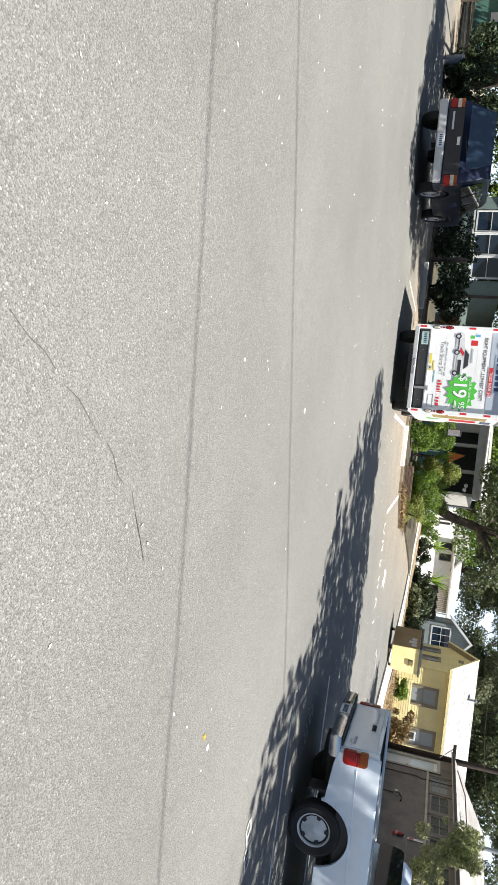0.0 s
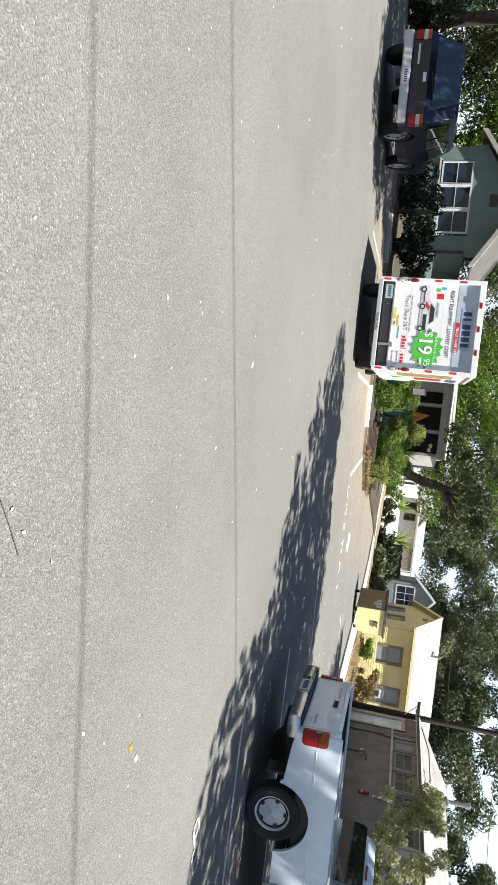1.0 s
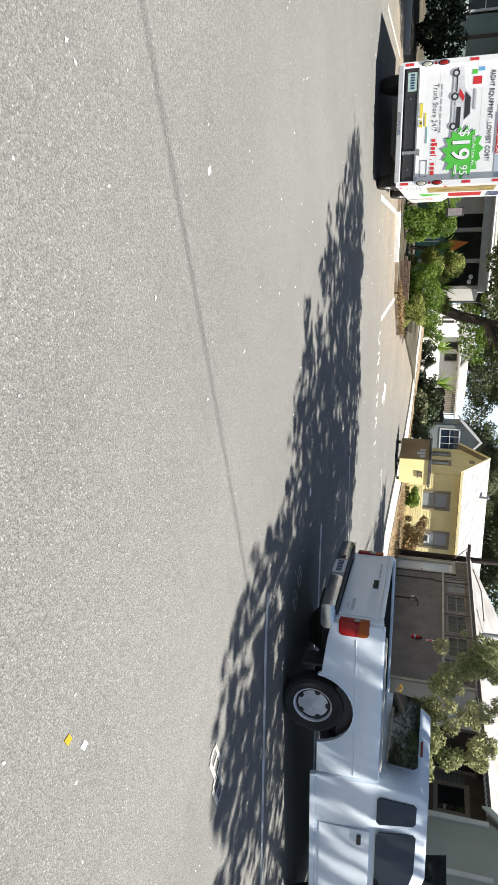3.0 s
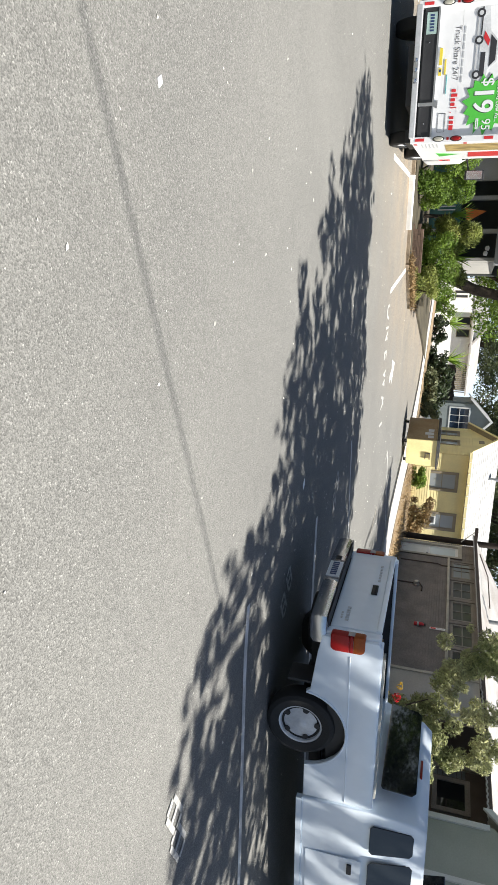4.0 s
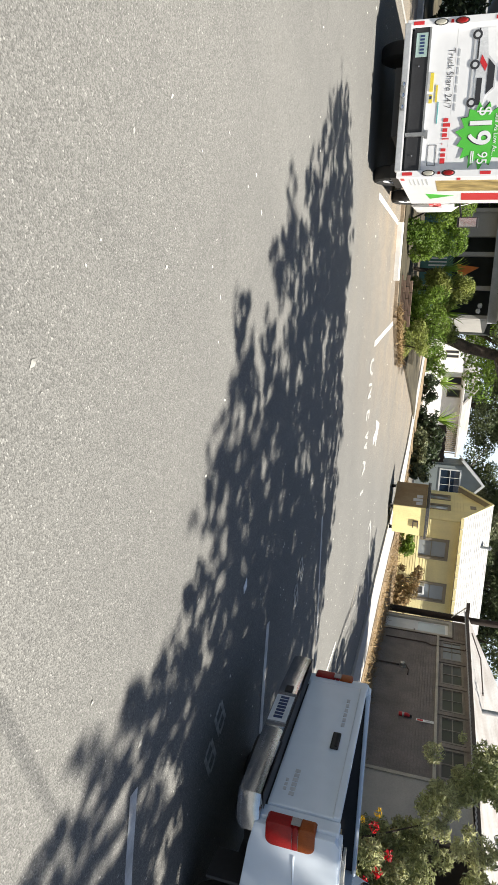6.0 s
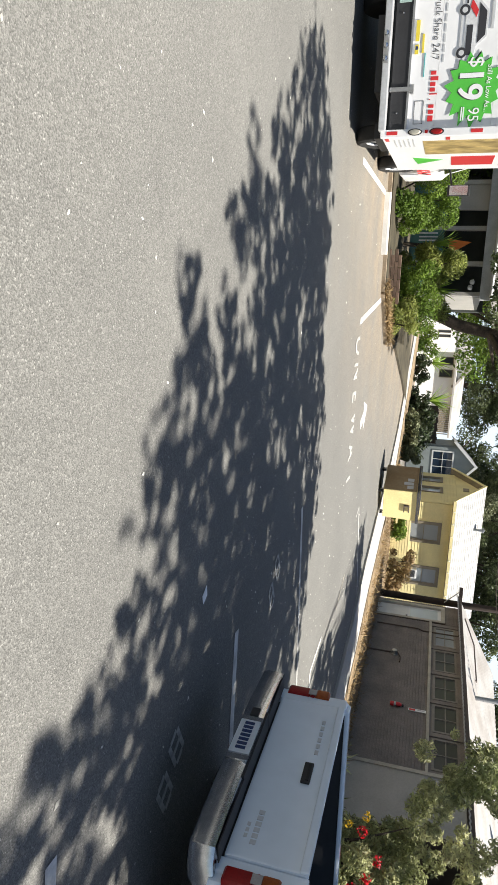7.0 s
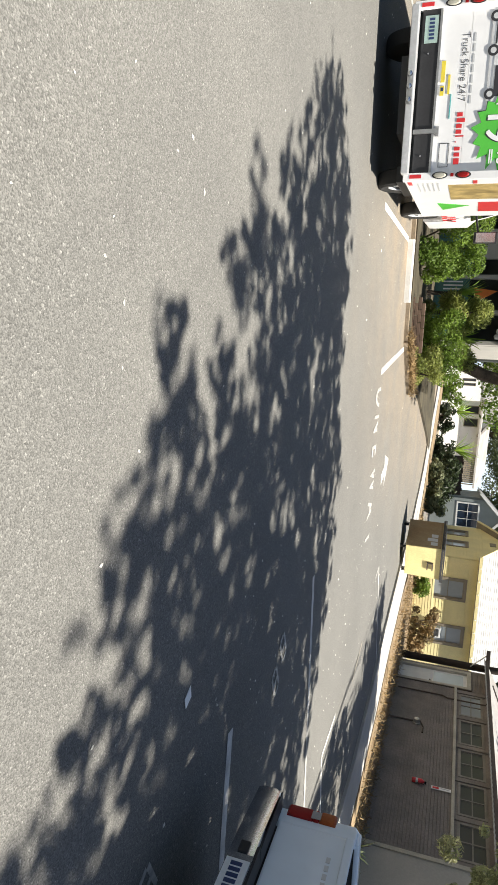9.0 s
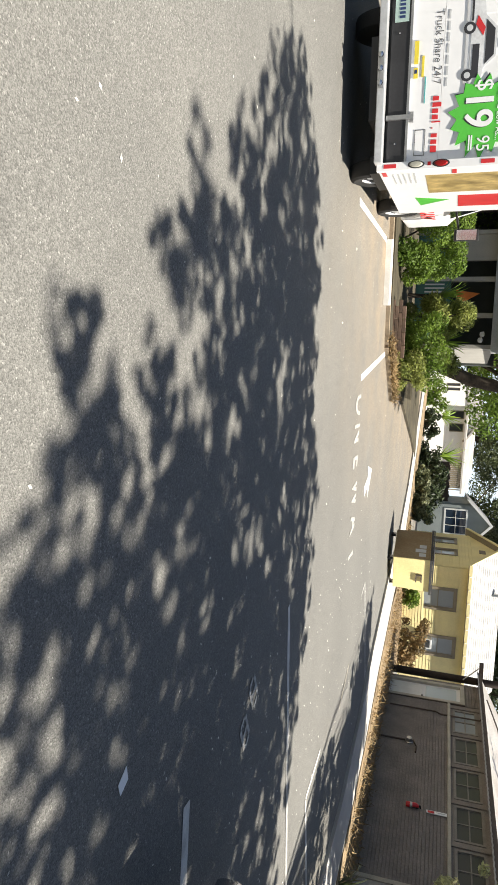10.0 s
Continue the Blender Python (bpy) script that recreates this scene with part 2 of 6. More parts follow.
def prism(points, a, b, axis="x", bevel=0.0):
    """A closed outline, drawn in the two other axes, thickened from a to b along one axis."""
    bm = bmesh.new()
    place = {"x": lambda s, p: (s, *p), "y": lambda s, p: (p[0], s, p[1]), "z": lambda s, p: (*p, s)}[axis]
    lo, hi = ([bm.verts.new(place(s, p)) for p in points] for s in (a, b))
    bm.faces.new(lo)
    bm.faces.new(hi[::-1])
    n = len(points)
    for i in range(n):
        bm.faces.new((lo[i], hi[i], hi[(i + 1) % n], lo[(i + 1) % n]))
    bmesh.ops.recalc_face_normals(bm, faces=bm.faces[:])
    if bevel:
        edges = [e for e in bm.edges if len({round(v.co["xyz".index(axis)], 5) for v in e.verts}) == 1]
        bmesh.ops.bevel(bm, geom=edges, offset=bevel, segments=2, affect="EDGES", profile=0.6)
    return bm


def lathe(profile, n=28, axis="x", caps=True):
    """Turns (radius, offset) pairs round an axis."""
    bm = bmesh.new()
    rings = []
    for r, o in profile:
        ring = []
        for k in range(n):
            c, s = r * math.cos(2 * math.pi * k / n), r * math.sin(2 * math.pi * k / n)
            ring.append(bm.verts.new({"x": (o, c, s), "y": (c, o, s), "z": (c, s, o)}[axis]))
        rings.append(ring)
    for p, q in zip(rings, rings[1:]):
        for k in range(n):
            bm.faces.new((p[k], p[(k + 1) % n], q[(k + 1) % n], q[k]))
    for ring in (rings[0], rings[-1]) if caps else ():
        if profile[rings.index(ring)][0] > 1e-4:
            bm.faces.new(ring)
    bmesh.ops.recalc_face_normals(bm, faces=bm.faces[:])
    return bm


def tube(points, radii, n=8):
    """A bent, tapering round bar through points."""
    bm = bmesh.new()
    pts = [Vector(p) for p in points]
    rings = []
    for i, p in enumerate(pts):
        d = (pts[min(i + 1, len(pts) - 1)] - pts[max(i - 1, 0)]).normalized()
        side = d.orthogonal().normalized() if abs(d.z) < 0.9 else Vector((1, 0, 0)).cross(d).normalized()
        up = d.cross(side)
        r = radii[i] if isinstance(radii, (list, tuple)) else radii
        rings.append([bm.verts.new(p + (side * math.cos(2 * math.pi * k / n) + up * math.sin(2 * math.pi * k / n)) * r) for k in range(n)])
    for a, b in zip(rings, rings[1:]):
        best = min(range(n), key=lambda s: sum((a[k].co - b[(k + s) % n].co).length for k in range(n)))
        for k in range(n):
            bm.faces.new((a[k], a[(k + 1) % n], b[(k + 1 + best) % n], b[(k + best) % n]))
    bm.faces.new(rings[0][::-1])
    bm.faces.new(rings[-1])
    bmesh.ops.recalc_face_normals(bm, faces=bm.faces[:])
    return bm


def finish(bm, name, material, smooth=False):
    me = bpy.data.meshes.new(name)
    bm.to_mesh(me)
    bm.free()
    if material:
        me.materials.append(material)
    if smooth:
        me.polygons.foreach_set("use_smooth", [True] * len(me.polygons))
        me.set_sharp_from_angle(angle=radians(38))
    return me


def part(name, bm, material, parent, label="", at=None, smooth=False):
    ob = new(name, finish(bm, name, material, smooth))
    if parent:
        ob.parent = parent
    if at is not None:
        ob.matrix_basis = at
    return tagged(ob, label)


def thing(name, m, label, category, group="", kind=""):
    ob = new(name)
    ob.empty_display_size = 0.2
    ob.matrix_basis = m
    return tagged(ob, label, category, group, kind)


def words(text, size, material, parent, at, name="lettering", depth=0.002, align="LEFT", squeeze=1.0, bold=0.0):
    """Flat lettering as a mesh, with its baseline at the pose."""
    cu = bpy.data.curves.new(name, "FONT")
    cu.body, cu.size, cu.extrude, cu.align_x, cu.offset = text, size, depth, align, bold
    tmp = new("tmp_text", cu)
    bpy.context.view_layer.update()
    me = bpy.data.meshes.new_from_object(tmp.evaluated_get(bpy.context.evaluated_depsgraph_get()))
    bpy.data.objects.remove(tmp)
    bpy.data.curves.remove(cu)
    me.materials.clear()
    me.materials.append(material)
    me.transform(Matrix.Diagonal((squeeze, 1, 1, 1)))
    ob = new(name, me)
    ob.parent = parent
    ob.matrix_basis = at
    return ob


def drape(name, corners, material, label="", lift=0.004, cells=(12, 12), parent=None, kind="structure", thick=0.0):
    """A sheet over a quad of the plan that follows the ground."""
    bm = bmesh.new()
    a, b, c, d = [Vector((*p, 0)) for p in corners]
    nu, nv = cells
    grid = []
    for i in range(nu + 1):
        row = []
        for j in range(nv + 1):
            p = (a.lerp(b, i / nu)).lerp(d.lerp(c, i / nu), j / nv)
            row.append(bm.verts.new((p.x, p.y, gz(p.x, p.y) + lift)))
        grid.append(row)
    for i in range(nu):
        for j in range(nv):
            bm.faces.new((grid[i][j], grid[i + 1][j], grid[i + 1][j + 1], grid[i][j + 1]))
    if thick:
        ret = bmesh.ops.extrude_face_region(bm, geom=bm.faces[:])
        for v in (g for g in ret["geom"] if isinstance(g, bmesh.types.BMVert)):
            v.co.z += thick
    bmesh.ops.recalc_face_normals(bm, faces=bm.faces[:])
    if not thick and bm.faces[:][0].normal.z < 0:
        bmesh.ops.reverse_faces(bm, faces=bm.faces[:])
    return tagged(part(name, bm, material, parent, label), kind=kind)


def stripe(name, a, b, width, material, parent=None, lift=0.005, n=10, label="", kind=""):
    """A strip along the ground from a to b."""
    a, b = Vector(a), Vector(b)
    s = (b - a).normalized().orthogonal() * width / 2
    ob = drape(name, (a - s, a + s, b + s, b - s), material, label, lift, (1, n), parent, kind)
    return ob


def leaves(centres, radii, count, size, seed, flat=0.75, long=1.7):
    """Verts and faces of many small leaf blades in clumps."""
    rng = np.random.default_rng(seed)
    centres, radii = np.array(centres, float), np.array(radii, float)
    w = radii ** 2
    pick = rng.choice(len(centres), count, p=w / w.sum())
    way = rng.normal(size=(count, 3))
    way /= np.linalg.norm(way, axis=1)[:, None]
    r = radii[pick] * (0.35 + 0.65 * rng.random(count) ** 0.5)
    pos = centres[pick] + way * r[:, None] * np.array([1, 1, flat])
    n = way * 0.6 + rng.normal(size=(count, 3)) * 0.6 + np.array([0, 0, 0.35])
    n /= np.linalg.norm(n, axis=1)[:, None]
    t = np.cross(n, rng.normal(size=(count, 3)))
    t /= np.linalg.norm(t, axis=1)[:, None]
    b = np.cross(n, t)
    s = size * (0.6 + 0.8 * rng.random(count))[:, None]
    v = np.stack([pos - t * s * long / 2, pos + b * s * 0.42 + n * s * 0.1, pos + t * s * long / 2, pos - b * s * 0.42 + n * s * 0.1], 1).reshape(-1, 3)
    return v, np.arange(4 * count).reshape(-1, 4)


def leaf_mesh(name, sets, material):
    vs, fs, n = [], [], 0
    for v, f in sets:
        vs.append(v)
        fs.append(f + n)
        n += len(v)
    me = bpy.data.meshes.new(name)
    me.from_pydata(np.concatenate(vs).tolist(), [], np.concatenate(fs).tolist())
    me.materials.append(material)
    return me


def crown_part(name, parent, centres, radii, count, size, seed, material, flat=0.75, long=1.7, label=""):
    ob = new(name, leaf_mesh(name, [leaves(centres, radii, count, size, seed, flat, long)], material))
    ob.parent = parent
    return tagged(ob, label)


def tree(name, x, y, height, spread, material, seed, label, count=9000, size=0.16, trunk=0.2, base=0.3, lean=(0, 0), z0=None, clumps=26, category="tree"):
    rng = random.Random(seed)
    z = gz(x, y) if z0 is None else z0
    root = thing(name, pose(x, y, z - 0.05), label, category)
    top = Vector((lean[0], lean[1], height * 0.62))
    fork = Vector((lean[0] * 0.4, lean[1] * 0.4, height * base))
    part("trunk", tube([(0, 0, 0), fork * 0.5 + Vector((0.05, 0.03, 0)), fork, top], [trunk * 1.3, trunk, trunk * 0.85, trunk * 0.3], 10), BARK, root, smooth=True)
    centres, radii = [], []
    for k in range(clumps):
        a, u = rng.uniform(0, 6.28), rng.random() ** 0.5
        h = rng.uniform(height * base, height)
        belly = math.sin(math.pi * min(max((h / height - base * 0.6) / (1.1 - base * 0.6), 0.05), 1)) ** 0.6
        c = Vector((math.cos(a) * u * spread * belly + lean[0], math.sin(a) * u * spread * belly + lean[1], h))
        centres.append(c)
        radii.append(spread * rng.uniform(0.16, 0.34))
    for c in centres[:9]:
        mid = fork.lerp(c, 0.5) + Vector((0, 0, 0.15))
        part("limb", tube([fork, mid, c], [trunk * 0.5, trunk * 0.3, 0.02], 6), BARK, root, smooth=True)
    crown_part("crown", root, centres, radii, count, size, seed, material)
    return root


def shrub(name, x, y, w, d, h, material, seed, label, count=2500, size=0.07, z0=None, long=1.7, stems=5, turn=0, category="shrub", low=0.12):
    rng = random.Random(seed)
    z = gz(x, y) if z0 is None else z0
    root = thing(name, pose(x, y, z - 0.02, 0, 0, turn), label, category)
    centres, radii = [], []
    for k in range(22):
        a, u = rng.uniform(0, 6.28), rng.random() ** 0.5
        hh = rng.uniform(low, 0.9) * h
        belly = 0.75 + 0.25 * math.sin(math.pi * hh / h)
        centres.append((math.cos(a) * u * w / 2 * belly, math.sin(a) * u * d / 2 * belly, hh))
        radii.append(min(w, d, h) * rng.uniform(0.16, 0.3))
    for k in range(stems):
        c = centres[k]
        part("stem", tube([(c[0] * 0.2, c[1] * 0.2, 0), (c[0] * 0.6, c[1] * 0.6, c[2] * 0.6), c], [0.03, 0.02, 0.008], 5), BARK, root)
    crown_part("foliage", root, centres, radii, count, size, seed, material, 0.9, long)
    return root


def blades(name, x, y, h, n, material, seed, label, z0=None, width=0.05, category="plant", droop=0.6, lift=0.0):
    """A rosette of long arching leaves."""
    rng = random.Random(seed)
    z = gz(x, y) if z0 is None else z0
    root = thing(name, pose(x, y, z), label, category)
    if lift:
        part("trunk", tube([(0, 0, -0.03), (0.03, 0, lift * 0.6), (0, 0, lift)], [0.07, 0.06, 0.05], 8), BARK, root)
    for k in range(n):
        a, tilt = rng.uniform(0, 6.28), rng.uniform(0.25, 1.2)
        bm = bmesh.new()
        prev = None
        L = h * rng.uniform(0.7, 1.1)
        p = Vector((0, 0, lift))
        for s in range(6):
            ang = tilt + droop * (s / 5) ** 2
            w = width * (1 - s / 5) ** 0.7 * 0.5 + 0.003
            side = Vector((-math.sin(a), math.cos(a), 0)) * w
            pair = (bm.verts.new(p - side), bm.verts.new(p + side))
            if prev:
                bm.faces.new((prev[0], prev[1], pair[1], pair[0]))
            prev = pair
            p = p + Vector((math.cos(a) * math.sin(ang), math.sin(a) * math.sin(ang), math.cos(ang))) * L / 5
        part("leaf", bm, material, root)
    return root


# ---- ground and paving ----
def steps(*spans):
    out = []
    for a, b, s in spans:
        out += list(np.arange(a, b, s))
    return out + [spans[-1][1]]


gx = steps((-600, -100, 100), (-100, -20, 10), (-20, 22, 0.7), (22, 100, 8), (100, 600, 100))
gy = steps((-200, 0, 40), (0, 8, 2), (8, 42, 0.7), (42, 100, 6), (100, 900, 100))
me = bpy.data.meshes.new("ground")
me.from_pydata([(x, y, gz(x, y)) for y in gy for x in gx], [],
               [(j * len(gx) + i, j * len(gx) + i + 1, (j + 1) * len(gx) + i + 1, (j + 1) * len(gx) + i) for j in range(len(gy) - 1) for i in range(len(gx) - 1)])
me.materials.append(ASPHALT)
me.polygons.foreach_set("use_smooth", [True] * len(me.polygons))
tagged(new("ground", me), "sun-bleached grey asphalt of a parking lot", "ground", kind="structure")

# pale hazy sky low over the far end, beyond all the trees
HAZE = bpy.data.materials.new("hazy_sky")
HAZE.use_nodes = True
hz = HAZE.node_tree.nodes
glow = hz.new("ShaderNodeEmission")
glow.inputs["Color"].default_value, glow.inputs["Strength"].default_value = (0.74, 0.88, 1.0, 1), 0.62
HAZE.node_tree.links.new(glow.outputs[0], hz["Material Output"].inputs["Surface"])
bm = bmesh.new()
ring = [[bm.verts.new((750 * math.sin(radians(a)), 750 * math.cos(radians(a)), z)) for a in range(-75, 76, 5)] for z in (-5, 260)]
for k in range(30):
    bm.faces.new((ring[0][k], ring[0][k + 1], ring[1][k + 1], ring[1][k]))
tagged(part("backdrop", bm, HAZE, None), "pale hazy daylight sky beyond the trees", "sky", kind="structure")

# concrete walk and gutter along the buildings
WALK_IN = [(11.6, 25.2), (10.65, 28.2), (9.65, 30.2), (8.55, 31.9), (7.05, 34.9), (6.0, 37.6), (3.3, 42.0), (-1.0, 48.5), (-9.0, 60.0)]
WALK_OUT = [(12.7, 26.0), (11.4, 29.6), (10.53, 31.6), (9.37, 33.7), (7.95, 36.8), (6.9, 39.3), (4.2, 43.6), (0.0, 49.8), (-7.8, 61.5)]
pavement = thing("pavement", pose(0, 0, 0), "pale sunlit concrete walk and gutter beside the buildings", "pavement", kind="structure")
for (a, b), (c, d) in zip(zip(WALK_IN, WALK_IN[1:]), zip(WALK_OUT, WALK_OUT[1:])):
    drape("slab", (a, b, d, c), CONCRETE, lift=-0.02, cells=(8, 2), parent=pavement, kind="", thick=0.075)
# dry planting strip between the walk and the walls
BED_OUT = [(17.0, 27.5), (14.6, 29.8), (13.4, 31.2), (12.2, 33.9), (11.2, 36.6), (10.3, 39.4), (10.9, 43.3), (6.6, 43.4), (2.0, 51.0), (-6.0, 63.0)]
BED_IN = [(12.72, 26.0), (11.42, 29.6), (10.55, 31.6), (9.39, 33.7), (7.97, 36.8), (7.6, 38.2), (6.92, 39.3), (4.22, 43.6), (0.02, 49.8), (-7.78, 61.5)]
bed = thing("dirt_strip", pose(0, 0, 0), "dry brown dirt strip along the building fronts", "planting bed", kind="structure")
for (a, b), (c, d) in zip(zip(BED_IN, BED_IN[1:]), zip(BED_OUT, BED_OUT[1:])):
    drape("soil", (a, b, d, c), DIRT, lift=0.02, cells=(6, 6), parent=bed, kind="", thick=0.05)
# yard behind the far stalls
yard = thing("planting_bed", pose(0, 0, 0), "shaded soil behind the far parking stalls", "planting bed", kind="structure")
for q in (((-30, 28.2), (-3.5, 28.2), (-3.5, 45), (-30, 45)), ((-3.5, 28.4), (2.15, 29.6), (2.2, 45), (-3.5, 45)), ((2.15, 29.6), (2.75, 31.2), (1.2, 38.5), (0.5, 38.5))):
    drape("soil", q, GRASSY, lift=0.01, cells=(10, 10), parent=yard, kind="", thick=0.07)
kerb = thing("kerb", pose(0, 0, 0), "low worn concrete kerb behind the parking stalls", "kerb", kind="structure")
for a, b in (((-9.5, 27.0), (-4.9, 28.0)), ((-4.9, 28.0), (-1.2, 28.3)), ((-1.2, 28.3), (2.15, 29.5)), ((2.15, 29.5), (2.85, 31.4))):
    a, b = Vector(a), Vector(b)
    s = (b - a).normalized().orthogonal() * 0.075
    drape("kerb_stone", (a - s, a + s, b + s, b - s), KERBM, lift=-0.02, cells=(1, 8), parent=kerb, kind="", thick=0.1)

# ---- painted markings ----
marks = thing("road_markings", pose(0, 0, 0), "white painted stall lines and lane wording on asphalt", "road marking", kind="structure")
stripe("stall_line", (1.60, 24.75), (0.40, 28.35), 0.11, LINE, marks)
stripe("stall_line", (3.70, 26.40), (2.25, 29.75), 0.11, LINE, marks)
stripe("stall_line", (-1.6, 23.6), (-2.6, 26.6), 0.10, WORN, marks)
stripe("stall_line", (8.03, 20.41), (12.6, 21.5), 0.10, LINE, marks)
stripe("stall_line", (7.0, 22.74), (8.5, 23.33), 0.09, LINE, marks)
stripe("stall_line", (8.5, 23.33), (11.5, 24.52), 0.08, WORN, marks)
stripe("stall_line", (8.55, 17.76), (13.2, 18.9), 0.09, LINE, marks)
seam = thing("asphalt_crack", pose(0, 0, 0), "thin broken dark crack in the asphalt", "crack", kind="structure")
rng = random.Random(2)
p = Vector((7.18, 11.0))
for k in range(16):
    q = p + Vector((rng.uniform(-0.005, 0.065) * (0.4 + k / 12), rng.uniform(0.07, 0.12)))
    if k % 4 != 3:
        stripe("crack", p, q, rng.uniform(0.003, 0.006), TAR, seam, lift=0.002, n=1)
    p = q
FAINT = mat("faded_road_paint", (0.36, 0.33, 0.27), 0.8, var=0.2, scale=8, fine=60, tint=(0.2, 0.19, 0.17))
stripe("edge_line", (7.03, 29.37), (9.13, 30.9), 0.07, LINE, marks)
stripe("edge_line", (7.25, 28.96), (7.03, 29.37), 0.06, WORN, marks)
stripe("edge_line", (9.1, 25.55), (9.45, 24.72), 0.07, LINE, marks)
stripe("edge_line", (9.45, 24.72), (11.6, 25.82), 0.08, LINE, marks)
stripe("edge_line", (8.35, 27.9), (8.9, 27.1), 0.08, FAINT, marks)
stripe("edge_line", (2.2, 40.5), (0.2, 44.5), 0.10, WORN, marks)


def ground_words(text, x, y, turn, size, material, stretch=1.0, squeeze=1.0, gap=1.0):
    """Letters painted one by one on the ground."""
    a = radians(turn)
    for k, ch in enumerate(text):
        if ch == " ":
            continue
        px, py = x + math.cos(a) * k * gap, y + math.sin(a) * k * gap
        words(ch, size, material, marks, pose(px, py, gz(px, py) + 0.006, 0, 0, turn) @ Matrix.Diagonal((squeeze, stretch, 1, 1)), "painted_letter", 0.001, "CENTER", bold=0.01)


ground_words("ONE", 4.21, 26.12, 14, 0.5, WORN, 2.7, 0.85, 0.45)
ground_words("WAY", 5.57, 26.5, 12, 0.5, WORN, 2.5, 0.85, 0.5)
for quad in (((-0.1, -0.45), (0.1, -0.45), (0.1, 0.0), (-0.1, 0.0)), ((-0.33, 0.0), (0.33, 0.0), (0.02, 0.6), (-0.02, 0.6))):
    at = pose(5.15, 28.4, 0, 0, 0, 30)
    drape("arrow", [(at @ Vector((*q, 0))).xy for q in quad], LINE, lift=0.006, cells=(4, 4), parent=marks, kind="")
# worn stall number beside the pickup, kept as plain bars
for k, (bx, by) in enumerate(((8.60, 19.3), (8.86, 19.2), (9.86, 16.62), (9.62, 16.5), (7.62, 21.72), (7.9, 21.58))):
    for dx, dy, w, h in ((0, 0, 0.04, 0.24), (0.14, 0, 0.04, 0.24), (0.07, 0.13, 0.1, 0.04), (0.07, 0.0, 0.1, 0.04), (0.07, -0.13, 0.1, 0.04)):
        px, py = bx + (dx - 0.07) * 0.7 + dy * 0.7, by - (dx - 0.07) * 0.7 + dy * 0.7
        part("painted_bar", boxes((-w / 2, -h / 2, 0, w / 2, h / 2, 0.002)), WORN, marks, at=pose(px, py, gz(px, py) + 0.005, 0, 0, -45))

# wheel stops
for x, y, turn, L, m, lab in ((0.98, 28.55, 17, 1.25, STOPW, "white painted concrete wheel stop at an empty stall"), (-4.15, 27.55, 14, 1.5, CONCRETE, "grey concrete wheel stop in shade beside the truck")):
    ws = prism([(-0.09, -0.03), (0.09, -0.03), (0.075, 0.10), (0.05, 0.125), (-0.05, 0.125), (-0.075, 0.10)], -L / 2, L / 2, "x")
    tagged(part("wheel_stop", ws, m, None, at=pose(x, y, gz(x, y), 0, 0, turn)), lab, "wheel stop", "wheel stops")


# ---- buildings ----
def cut_wall(L, z0, z1, holes, thick=0.14, x_from=0.0):
    """Wall boxes along local x from x_from to L, leaving holes (x0, x1, z0, z1) open."""
    bm = bmesh.new()
    cuts = sorted({x_from, L, *[h[0] for h in holes], *[h[1] for h in holes]})
    for a, b in zip(cuts, cuts[1:]):
        z = z0
        for h in sorted([h for h in holes if h[0] <= a + 1e-6 and h[1] >= b - 1e-6], key=lambda h: h[2]):
            if h[2] > z + 1e-4:
                box(bm, a, 0, z, b, thick, h[2])
            z = h[3]
        if z1 > z + 1e-4:
            box(bm, a, 0, z, b, thick, z1)
    bmesh.ops.remove_doubles(bm, verts=bm.verts[:], dist=0.001)
    return bm


def lap(rects, pitch, proud=0.03):
    """Overlapping boards over rectangles (x0, x1, z0, z1) in front of local y = 0."""
    bm = bmesh.new()
    for x0, x1, z0, z1 in rects:
        z = z0
        while z < z1 - 0.01:
            t = min(z + pitch, z1)
            g = pitch * 0.14
            v = [bm.verts.new(c) for c in ((x0, -proud, z + g), (x1, -proud, z + g), (x1, -proud * 0.55, t), (x0, -proud * 0.55, t), (x0, 0, z + g), (x1, 0, z + g), (x0, 0, t), (x1, 0, t))]
            bm.faces.new((v[0], v[1], v[2], v[3]))
            bm.faces.new((v[4], v[5], v[1], v[0]))
            bm.faces.new((v[3], v[2], v[7], v[6]))
            z = t
    return bm


